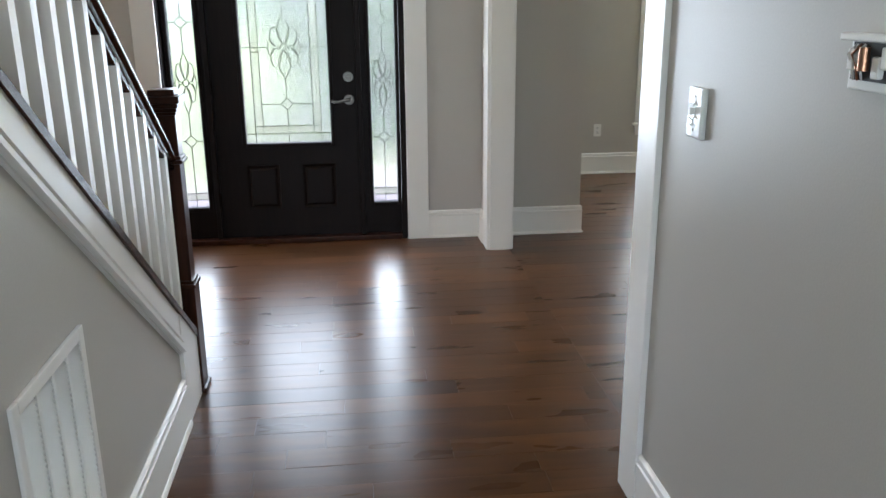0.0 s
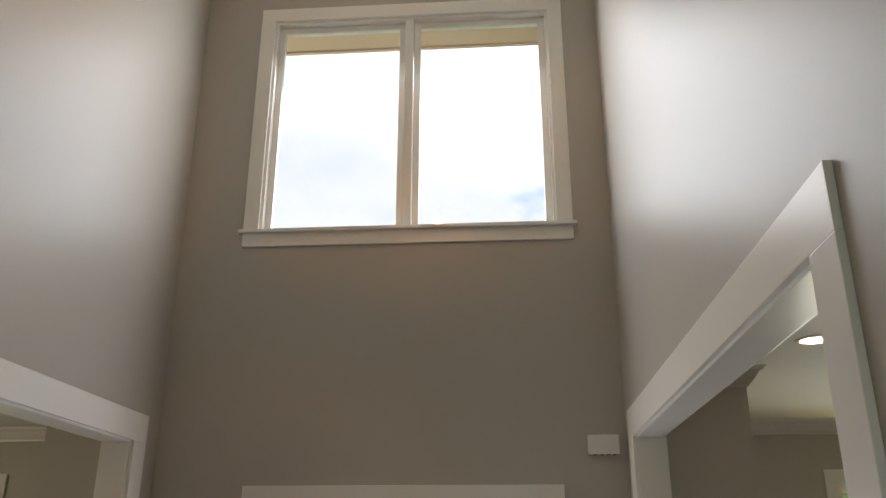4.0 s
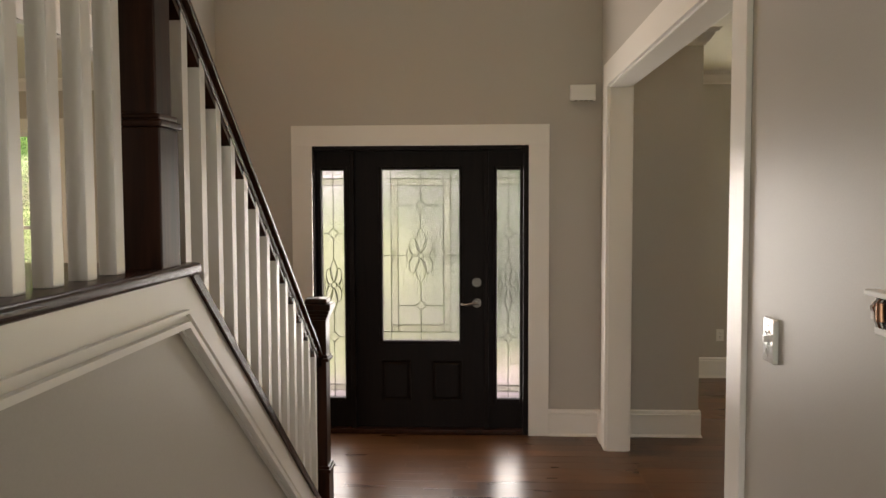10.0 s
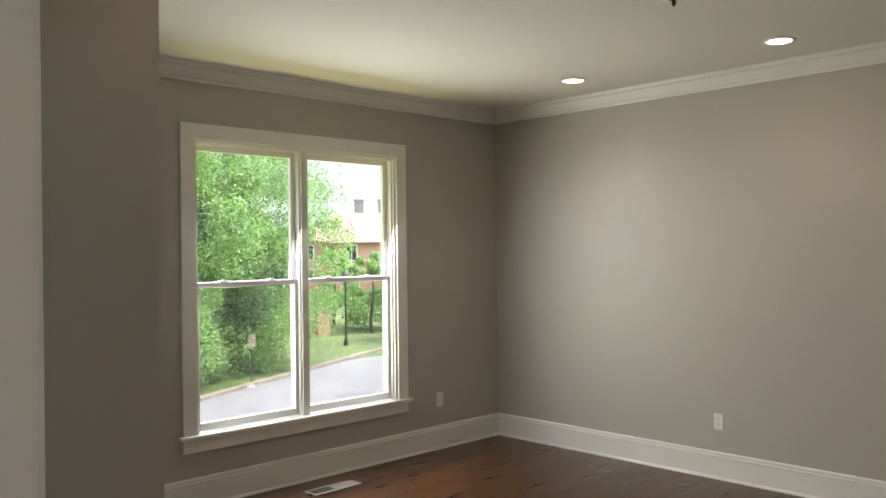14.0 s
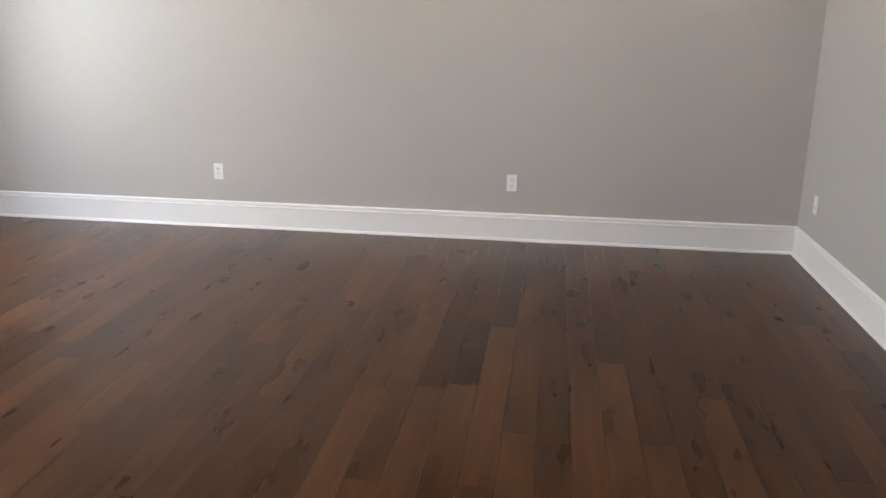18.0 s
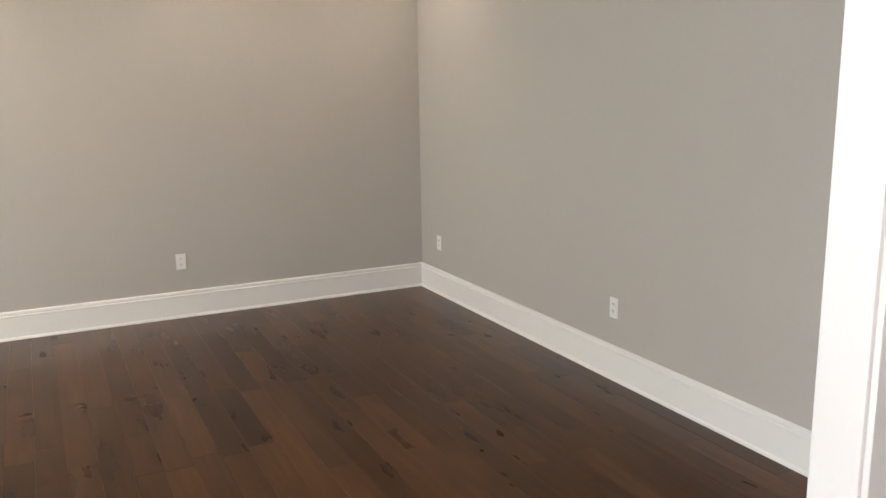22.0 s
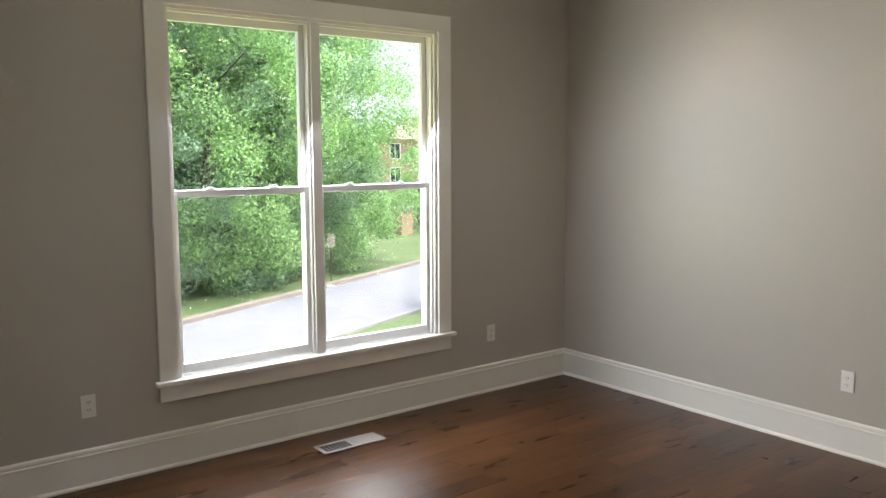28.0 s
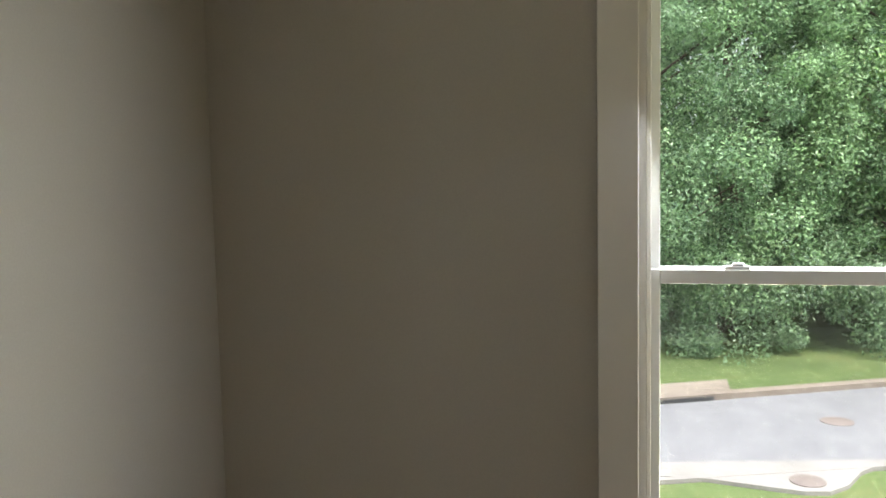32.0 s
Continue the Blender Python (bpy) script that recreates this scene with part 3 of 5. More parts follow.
LEFT_ROOM = [(LX0, DY0), (-0.15, DY0), (-0.15, 0.0), (-0.70, 0.0), (-0.70, DY1), (LX0, DY1)]
run("crown_moulding", crown(DZ, 0.85), LEFT_ROOM, CL, True)


def opening_trim(name, xa, xb, y0, y1, z, group):
    """Lining and flat casing of a cased opening in a wall between the planes xa < xb."""
    t = thing(name, ((xa + xb) / 2, (y0 + y1) / 2, 0), "white painted flat casing and lining of a wide doorway", "door casing", group, "structure")
    w, p = 0.155, 0.02
    boxes("jamb", [(xa, y0, 0, xb, y0 + 0.018, z - 0.018)], TRIM, t, "", 0.002)
    boxes("jamb", [(xa, y1 - 0.018, 0, xb, y1, z - 0.018)], TRIM, t, "", 0.002)
    boxes("head_lining", [(xa, y0, z - 0.018, xb, y1, z)], TRIM, t, "", 0.002)
    for x, s in ((xa, -1), (xb, 1)):
        boxes("casing", [(x, y0 - w + 0.006, 0, x + s * p, y0 + 0.006, z - 0.006)], TRIM, t, "", 0.003)
        boxes("casing", [(x, y1 - 0.006, 0, x + s * p, y1 + w - 0.006, z - 0.006)], TRIM, t, "", 0.003)
        boxes("head_casing", [(x, y0 - w + 0.006, z - 0.006, x + s * p, y1 + w - 0.006, z + w - 0.006)], TRIM, t, "", 0.003)
    return t


opening_trim("door_trim", FX1, DX0, OY0, OY1, OZ, "cased openings")
run("baseboard", BASE, [(-0.15, LY1 + 0.152), (-0.15, 0.0), (-0.70, 0.0), (-0.70, DY1), (LX0, DY1), (LX0, DY0), (-0.15, DY0), (-0.15, LY0 - 0.152)], BL, False, "baseboard")
opening_trim("door_trim", FX0 - 0.15, FX0, LY0, LY1, OZ, "cased openings")


# ---- windows ----
def window(name, u0, u1, z0, z1, face, depth, hung, group, label, wide=0.10, sashw=0.035):
    """A double window in a wall facing -y: flat casing, stool, apron, frame, two lights with sashes."""
    t = thing(name, ((u0 + u1) / 2, face, z0), label, "window", group, "structure")
    p, um = 0.02, (u0 + u1) / 2
    boxes("casing", [(u0 - wide, face - p, z0, u0, face, z1)], TRIM, t, "", 0.003)
    boxes("casing", [(u1, face - p, z0, u1 + wide, face, z1)], TRIM, t, "", 0.003)
    boxes("head_casing", [(u0 - wide, face - p, z1, u1 + wide, face, z1 + wide)], TRIM, t, "", 0.003)
    boxes("window_sill", [(u0 - wide - 0.022, face - 0.05, z0 - 0.0, u1 + wide + 0.022, face, z0 + 0.024), (u0, face, z0, u1, face + depth, z0 + 0.024)], TRIM, t, "", 0.004)
    boxes("apron", [(u0 - wide, face - p, z0 - 0.088, u1 + wide, face, z0)], TRIM, t, "", 0.003)
    boxes("window_frame", [(u0, face, z0 + 0.024, u0 + 0.018, face + depth, z1), (u1 - 0.018, face, z0 + 0.024, u1, face + depth, z1), (u0 + 0.018, face, z1 - 0.018, u1 - 0.018, face + depth, z1)], TRIM, t)
    mw = 0.055 if hung else 0.06
    boxes("mullion", [(um - mw / 2, face + 0.004, z0 + 0.024, um + mw / 2, face + depth, z1 - 0.018)], TRIM, t, "", 0.003)
    for a, b in ((u0 + 0.018, um - mw / 2), (um + mw / 2, u1 - 0.018)):
        if hung:
            zm = (z0 + z1) / 2 + 0.015
            boxes("stop", [(a, face + 0.02, z0 + 0.024, a + 0.012, face + 0.045, z1 - 0.018), (b - 0.012, face + 0.02, z0 + 0.024, b, face + 0.045, z1 - 0.018), (a + 0.012, face + 0.02, z1 - 0.03, b - 0.012, face + 0.045, z1 - 0.018)], TRIM, t, "", 0.002)
            for lower in (True, False):
                c, d = (z0 + 0.03, zm + 0.018) if lower else (zm - 0.018, z1 - 0.02)
                y = face + (0.05 if lower else 0.088)
                s, rb, rt = sashw, (0.05 if lower else 0.036), (0.036 if lower else 0.045)
                sash = boxes("sash", [(a + 0.002, y, c, a + s, y + 0.034, d), (b - s, y, c, b - 0.002, y + 0.034, d), (a + s, y, c, b - s, y + 0.034, c + rb), (a + s, y, d - rt, b - s, y + 0.034, d)], VINYL, t, "white vinyl sash", 0.003)
                g = boxes("pane", [(a + s - 0.004, y + 0.014, c + rb - 0.004, b - s + 0.004, y + 0.019, d - rt + 0.004)], PANE, sash)
                g.visible_shadow = False
                if lower:
                    sc = boxes("insect_screen", [(a + 0.004, face + 0.128, c - 0.004, b - 0.004, face + 0.130, d - 0.01)], SCREEN, t, "fine grey insect screen over the lower sash")
                    sc.visible_shadow = False
                    boxes("screen_frame", [(a + 0.002, face + 0.125, c - 0.004, a + 0.016, face + 0.134, d), (b - 0.016, face + 0.125, c - 0.004, b - 0.002, face + 0.134, d), (a + 0.016, face + 0.125, d - 0.014, b - 0.016, face + 0.134, d), (a + 0.016, face + 0.125, c - 0.004, b - 0.016, face + 0.134, c + 0.010)], VINYL, sc)
                    for q in (0.27, 0.73):
                        xq = a + (b - a) * q
                        boxes("sash_lock", [(xq - 0.03, y + 0.004, d, xq + 0.03, y + 0.03, d + 0.009), (xq - 0.012, y + 0.006, d + 0.009, xq + 0.018, y + 0.022, d + 0.016)], VINYL, sash, "", 0.003)
        else:
            s, y = 0.045, face + 0.05
            sash = boxes("sash", [(a, y, z0 + 0.024, a + s, y + 0.04, z1 - 0.018), (b - s, y, z0 + 0.024, b, y + 0.04, z1 - 0.018), (a + s, y, z0 + 0.024, b - s, y + 0.04, z0 + 0.05), (a + s, y, z1 - 0.018 - 0.05, b - s, y + 0.04, z1 - 0.018)], TRIM, t, "", 0.003)
            g = boxes("pane", [(a + s - 0.004, y + 0.014, z0 + 0.046, b - s + 0.004, y + 0.02, z1 - 0.064)], PANE, sash)
            g.visible_shadow = False
    return t


window("window_1", 4.622, 6.350, 0.447, 2.400, DY1, 0.15, True, "", "white double-hung twin window with flat casing, stool and apron")
window("window_2", 0.505, 2.42, 3.80, 5.43, 0.0, 0.15, False, "", "white fixed twin window high above the front door")
window("window_3", -3.97, -2.21, 0.447, 2.405, DY1, 0.15, True, "", "white double-hung twin window of the side room")

# ---- upper landing edge over the hall ----
up = thing("landing_edge", (2.68, -5.7, 3.09), "white fascia of the upper landing with a dark nosing", "landing", "", "structure")
boxes("fascia", [(2.705, -7.0, 3.20, 2.753, -4.66, 3.29)], TRIM, up, "", 0.004)
boxes("fascia_moulding", [(2.72, -7.0, 3.17, 2.753, -4.64, 3.20)], TRIM, up, "", 0.006)
boxes("nosing", [(2.68, -7.0, 3.29, 2.753, -4.62, 3.33)], DARK_Y, up, "dark stained nosing", 0.01)

# ---- front door ----
def front_door():
    t = thing("door_1", (1.452, 0.06, 0), "closed black-stained front door with leaded glass and two sidelights", "door", "", "structure")
    # casing on the wall
    boxes("casing", [(0.543, -0.02, 0, 0.690, 0.0, 2.09)], TRIM, t, "white painted flat casing", 0.003)
    boxes("casing", [(2.243, -0.02, 0, 2.387, 0.0, 2.09)], TRIM, t, "white painted flat casing", 0.003)
    boxes("head_casing", [(0.543, -0.02, 2.09, 2.387, 0.0, 2.235)], TRIM, t, "white painted flat casing", 0.003)
    # dark frame with mullions, head and threshold
    fr = [(0.66, 0.0, 0.0, 0.70, 0.14, 2.10), (2.205, 0.0, 0.0, 2.245, 0.14, 2.10), (0.70, 0.0, 2.06, 2.205, 0.14, 2.10), (0.955, 0.02, 0.035, 0.985, 0.14, 2.06), (1.925, 0.02, 0.035, 1.955, 0.14, 2.06)]
    boxes("door_stop", [(0.945, 0.101, 0.035, 0.995, 0.138, 2.06), (1.915, 0.101, 0.035, 1.965, 0.138, 2.06), (0.701, 0.101, 0.035, 0.715, 0.138, 2.06), (2.19, 0.101, 0.035, 2.204, 0.138, 2.06), (0.715, 0.101, 2.04, 0.945, 0.138, 2.0595), (0.995, 0.101, 2.04, 1.915, 0.138, 2.0595), (1.965, 0.101, 2.04, 2.19, 0.138, 2.0595), (0.715, 0.101, 0.0345, 0.945, 0.138, 0.05), (0.995, 0.101, 0.0345, 1.915, 0.138, 0.05), (1.965, 0.101, 0.0345, 2.19, 0.138, 0.05)], DOOR, t)
    boxes("frame", fr, DOOR, t, "", 0.004)
    boxes("threshold", [(0.70, -0.01, 0.0, 2.205, 0.14, 0.034)], DARK, t, "", 0.006)

    def slab_with_light(name, x0, x1, gx0, gx1, gz0, gz1, panels, label):
        bm = bmesh.new()
        y0, y1, z0, z1 = 0.055, 0.10, 0.036, 2.058
        box(bm, x0, y0, z0, gx0, y1, z1)
        box(bm, gx1, y0, z0, x1, y1, z1)
        box(bm, gx0, y0, gz1, gx1, y1, z1)
        box(bm, gx0, y0, z0, gx1, y1, gz0)
        leaf = part(name, bm, DOOR, t, label, 0.0)
        w = 0.026
        boxes("glazing_bead", [(gx0 - w, y0 - 0.014, gz0 - w, gx0, y0, gz1 + w), (gx1, y0 - 0.014, gz0 - w, gx1 + w, y0, gz1 + w), (gx0, y0 - 0.014, gz1, gx1, y0, gz1 + w), (gx0, y0 - 0.014, gz0 - w, gx1, y0, gz0)], DOOR, leaf, "", 0.005)
        for a, b, c, d in panels:
            bm = bmesh.new()
            box(bm, a, y0 - 0.012, c, b, y0, d)
            top = [f for f in bm.faces if f.normal.y < -0.5]
            bmesh.ops.inset_region(bm, faces=top, thickness=0.022, depth=-0.009)
            bmesh.ops.inset_region(bm, faces=[f for f in bm.faces if f.normal.y < -0.9 and f.calc_center_median().y > y0 - 0.011], thickness=0.02, depth=0.009)
            part("raised_panel", bm, DOOR, leaf)
        return leaf

    leaf = slab_with_light("door_leaf", 0.987, 1.923, 1.187, 1.745, 0.678, 1.920, [(1.175, 1.39, 0.235, 0.53), (1.545, 1.765, 0.235, 0.53)], "black-stained panelled door leaf")
    left = slab_with_light("sidelight", 0.702, 0.953, 0.745, 0.908, 0.255, 1.916, [], "black-stained sidelight with leaded glass")
    right = slab_with_light("sidelight", 1.957, 2.203, 2.018, 2.182, 0.255, 1.916, [], "black-stained sidelight with leaded glass")

    def came_line(bm, x0, z0, x1, z1, w=0.0042):
        d = Vector((x1 - x0, 0, z1 - z0))
        n = Vector((-d.z, 0, d.x)).normalized() * w / 2
        a, b = Vector((x0, 0.066, z0)), Vector((x1, 0.066, z1))
        vs = [bm.verts.new(p + q + Vector((0, e, 0))) for p in (a, b) for q in (n, -n) for e in (0, 0.010)]
        for f in ((0, 1, 3, 2), (4, 6, 7, 5), (0, 4, 5, 1), (2, 3, 7, 6), (0, 2, 6, 4), (1, 5, 7, 3)):
            bm.faces.new([vs[k] for k in f])

    def came_curve(bm, pts, w=0.0042):
        for (a, b), (c, d) in zip(pts, pts[1:]):
            came_line(bm, a, b, c, d, w)

    def petal(cx, cz, ang, length, width, start=0.0):
        out = []
        for k in range(13):
            f = k / 12
            r = start + (length - start) * f
            s = width * math.sin(math.pi * f ** 0.85)
            out.append((r, s))
        pts = out + [(r, -s) for r, s in out[::-1]]
        ca, sa2 = math.cos(ang), math.sin(ang)
        return [(cx + r * ca - s * sa2, cz + r * sa2 + s * ca) for r, s in pts]

    def star(cx, cz, r):
        pts = []
        for k in range(33):
            a = 2 * math.pi * k / 32
            c, s = math.cos(a), math.sin(a)
            pts.append((cx + r * math.copysign(abs(c) ** 1.7, c), cz + r * math.copysign(abs(s) ** 1.7, s)))
        return pts

    def flower(bm, cx, cz, h, w):
        """The leaded flower: two long petals, four curled ones and two scalloped side wings round a jewel."""
        came_curve(bm, [(cx + 0.021 * math.cos(k * math.pi / 8), cz + 0.021 * math.sin(k * math.pi / 8)) for k in range(17)])
        for sgn in (1, -1):
            came_curve(bm, petal(cx, cz, sgn * math.pi / 2, h, w * 0.36, 0.018))
            for side in (1, -1):
                curl = [(0.10, 0.16), (0.30, 0.50), (0.52, 0.64), (0.74, 0.58), (0.86, 0.38), (0.80, 0.18), (0.62, 0.02)]
                came_curve(bm, [(cx + side * w * a * 0.95, cz + sgn * h * b) for a, b in curl])
                wing = [(0.18, 0.02), (0.55, 0.05), (0.80, 0.26), (0.94, 0.19), (0.92, 0.10), (1.0, 0.0)]
                came_curve(bm, [(cx + side * w * a, cz + sgn * h * b) for a, b in wing])

    def glass(leaf, gx0, gx1, gz0, gz1, big):
        g = boxes("leaded_glass", [(gx0 - 0.004, 0.068, gz0 - 0.004, gx1 + 0.004, 0.073, gz1 + 0.004)], TEXTURED, leaf, "rippled obscure leaded glass")
        g.visible_shadow = False
        cx = (gx0 + gx1) / 2
        bm = bmesh.new()
        clear = []
        if big:
            zc = 1.30
            e0, e1 = 0.062, 0.113
            for o in (e0, e1):
                came_line(bm, gx0 + o, gz0, gx0 + o, gz1) if o == e0 else came_line(bm, gx0 + o, gz0 + 0.067, gx0 + o, gz1 - 0.067)
                came_line(bm, gx1 - o, gz0, gx1 - o, gz1) if o == e0 else came_line(bm, gx1 - o, gz0 + 0.067, gx1 - o, gz1 - 0.067)
                came_line(bm, gx0, gz0 + o, gx1, gz0 + o) if o == e0 else came_line(bm, gx0 + e0, gz0 + o, gx1 - e0, gz0 + o)
                came_line(bm, gx0, gz1 - o, gx1, gz1 - o) if o == e0 else came_line(bm, gx0 + e0, gz1 - o, gx1 - e0, gz1 - o)
            zs, dia = (1.667, 0.935), 0.036
            for z in zs:
                came_curve(bm, star(cx, z, dia))
                came_line(bm, gx0 + e1, z, cx - dia, z)
                came_line(bm, cx + dia, z, gx1 - e1, z)
            h, w = 0.202, 0.108
            came_line(bm, cx, gz1, cx, zs[0] + dia)
            came_line(bm, cx, zs[0] - dia, cx, zc + h)
            came_line(bm, cx, zc - h, cx, zs[1] + dia)
            came_line(bm, cx, zs[1] - dia, cx, gz0)
            came_line(bm, gx0, zc, cx - w, zc)
            came_line(bm, cx + w, zc, gx1, zc)
            for zz in (zc - 0.03, zc + 0.03):
                came_line(bm, gx0 + e0, zz, gx0 + e1, zz)
                came_line(bm, gx1 - e1, zz, gx1 - e0, zz)
            flower(bm, cx, zc, h, w)
            clear = [(gx0 + e0, gz0 + e0, gx0 + e1, gz1 - e0), (gx1 - e1, gz0 + e0, gx1 - e0, gz1 - e0), (gx0 + e1, gz1 - e1, gx1 - e1, gz1 - e0), (gx0 + e1, gz0 + e0, gx1 - e1, gz0 + e1)]
        else:
            zc = 1.082
            zs, dia = (1.463, 0.702), 0.036
            for z in (gz0 + 0.05, gz0 + 0.095, gz1 - 0.055, gz1 - 0.105):
                came_line(bm, gx0, z, gx1, z)
            for z in zs:
                came_curve(bm, star(cx, z, dia))
                came_line(bm, gx0, z, cx - dia, z)
                came_line(bm, cx + dia, z, gx1, z)
            h, w = 0.198, 0.07
            came_line(bm, cx, gz1, cx, zs[0] + dia)
            came_line(bm, cx, zs[0] - dia, cx, zc + h)
            came_line(bm, cx, zc - h, cx, zs[1] + dia)
            came_line(bm, cx, zs[1] - dia, cx, gz0)
            came_line(bm, gx0, zc, cx - w, zc)
            came_line(bm, cx + w, zc, gx1, zc)
            flower(bm, cx, zc, h, w)
            clear = [(gx0, gz0 + 0.05, gx1, gz0 + 0.095), (gx0, gz1 - 0.105, gx1, gz1 - 0.055)]
        part("lead_came", bm, CAME, leaf, "dark lead came")
        for a, b, c, d in clear:
            bm = bmesh.new()
            box(bm, a + 0.003, 0.062, b + 0.003, c - 0.003, 0.067, d - 0.003)
            top = [f for f in bm.faces if f.normal.y < -0.5]
            bmesh.ops.inset_region(bm, faces=top, thickness=0.010, depth=0.003)
            q = part("bevelled_strip", bm, BEVELLED, leaf, "clear bevelled glass")
            q.visible_shadow = False

    glass(leaf, 1.187, 1.745, 0.678, 1.920, True)
    glass(left, 0.745, 0.908, 0.255, 1.916, False)
    glass(right, 2.018, 2.182, 0.255, 1.916, False)
    # hardware
    bm = bmesh.new()
    cyl(bm, (1.872, 0.055, 1.105), (1.872, 0.045, 1.105), 0.033, 0.031, 28)
    cyl(bm, (1.872, 0.045, 1.105), (1.872, 0.034, 1.105), 0.024, 0.021, 24)
    bolt = part("deadbolt", bm, BACKLIT_NICKEL, leaf, "satin nickel deadbolt", 0, True)
    boxes("thumb_turn", [(1.862, 0.018, 1.099, 1.882, 0.034, 1.111)], BACKLIT_NICKEL, bolt, "", 0.003)
    bm = bmesh.new()
    cyl(bm, (1.872, 0.055, 0.955), (1.872, 0.043, 0.955), 0.034, 0.031, 28)
    cyl(bm, (1.872, 0.043, 0.955), (1.872, 0.005, 0.955), 0.012, 0.012, 16)
    rose = part("door_handle", bm, BACKLIT_NICKEL, leaf, "satin nickel lever handle", 0, True)
    bm = bmesh.new()
    tube(bm, [(1.88, 0.004, 0.957), (1.86, 0.002, 0.958), (1.83, 0.002, 0.953), (1.80, 0.004, 0.946), (1.775, 0.008, 0.948), (1.757, 0.012, 0.955)], 0.0085, 10)
    part("lever", bm, BACKLIT_NICKEL, rose, "", 0, True)
    for z in (0.30, 1.05, 1.80):
        bm = bmesh.new()
        cyl(bm, (0.986, 0.046, z - 0.05), (0.986, 0.046, z + 0.05), 0.007, 0.007, 10)
        part("hinge", bm, DOOR, leaf, "dark door hinge", 0, True)


front_door()

# ---- staircase ----
SX = 1.165                       # line of the balustrade
WX = 1.195                       # face of the wall under the stairs
STEPS, LAND_Y, LAND_Z = 8, -3.95, 1.556    # edge and height of the landing
RISE, SLOPE = LAND_Z / STEPS, 0.75
RUN = RISE / SLOPE
STAIR_END = -6.9                 # back of the landing


def staircase():
    t = thing("staircase", (0.62, -3.6, 0), "staircase with dark wood treads, white balusters and dark stained newels", "staircase", "")
    x0, x1 = 0.02, 1.085
    for k in range(STEPS):
        y = LAND_Y + (STEPS - 1 - k) * RUN
        z = (k + 1) * RISE
        if k < STEPS - 1:
            boxes("tread", [(x0, y - RUN - 0.005, z - 0.032, x1, y + 0.028, z)], DARK_Y, t, "dark stained wooden tread", 0.008)
        boxes("riser", [(x0, y - 0.018, z - RISE, x1, y, z - 0.032)], TRIM, t, "white painted riser")
    boxes("landing", [(x0, STAIR_END, LAND_Z - 0.05, x1, LAND_Y + 0.025, LAND_Z)], DARK_Y, t, "dark wooden landing floor", 0.006)
    # closed side of the flight and of the landing: wall, white band and moulding, dark cap
    y_end = -2.26

    def top(y):
        return LAND_Z - max(0.0, y - LAND_Y) * SLOPE

    prof = [(STAIR_END, LAND_Z), (LAND_Y, LAND_Z), (y_end, top(y_end))]

    def side(name, lo, x0, x1, material, label, end=y_end):
        """A slab between the stair line lowered by lo[0] and by lo[1] (or the floor)."""
        bm = bmesh.new()
        k, c = math.tan(math.atan(SLOPE) / 2), math.cos(math.atan(SLOPE))
        up = [(STAIR_END, LAND_Z - lo[0]), (LAND_Y - lo[0] * k, LAND_Z - lo[0]), (end, top(end) - lo[0] / c)]
        if lo[1] is None:
            dn = [(y, 0.0) for y, _ in up]
        else:
            dn = [(STAIR_END, LAND_Z - lo[1]), (LAND_Y - lo[1] * k, LAND_Z - lo[1]), (end, top(end) - lo[1] / c)]
        ring = up + dn[::-1]
        a = [bm.verts.new((x0, y, z)) for y, z in ring]
        b = [bm.verts.new((x1, y, z)) for y, z in ring]
        n = len(ring)
        for i in range(2):
            for v in (a, b):
                bm.faces.new((v[i], v[i + 1], v[n - 2 - i], v[n - 1 - i]))
        for i in range(n):
            bm.faces.new((a[i], a[(i + 1) % n], b[(i + 1) % n], b[i]))
        return part(name, bm, material, t, label, 0.0)

    stile = -2.53
    side("knee_wall", (0.028, None), x1, WX, WALL, "grey painted wall under the stairs")
    side("stringer", (0.024, 0.108), WX, WX + 0.012, TRIM, "white painted stringer board", stile)
    side("panel_moulding", (0.108, 0.117), WX, WX + 0.026, TRIM, "white panel moulding", stile)
    side("panel_moulding", (0.117, 0.134), WX, WX + 0.014, TRIM, "white panel moulding", stile)
    side("panel_moulding", (0.134, 0.149), WX, WX + 0.030, TRIM, "white panel moulding", stile)
    side("panel_moulding", (0.149, 0.157), WX, WX + 0.011, TRIM, "white panel moulding", stile)
    bm = bmesh.new()
    v = [bm.verts.new((x, y, z)) for x in (WX, WX + 0.016) for y, z in ((stile, 0.0), (y_end, 0.0), (y_end, top(y_end) - 0.03), (stile, top(stile) - 0.03))]
    for f in ((0, 1, 2, 3), (4, 7, 6, 5), (0, 4, 5, 1), (1, 5, 6, 2), (2, 6, 7, 3), (3, 7, 4, 0)):
        bm.faces.new([v[k] for k in f])
    part("stile", bm, TRIM, t, "white upright board at the end of the stair wall", 0.002)
    side("stair_cap", (-0.001, 0.024), x1 - 0.012, WX + 0.022, DARK_Y, "dark stained cap of the stair wall")
    bm = bmesh.new()
    box(bm, x1 - 0.03, STAIR_END, LAND_Z - 0.026, WX + 0.042, LAND_Y + 0.012, LAND_Z + 0.003)
    part("landing_nosing", bm, DARK_Y, t, "dark rounded nosing of the landing", 0.012, True, 3)
    bm = bmesh.new()
    sweep(bm, BASE, [(WX, STAIR_END), (WX, stile)][::-1])
    part("skirting", bm, TRIM, t, "white skirting board")

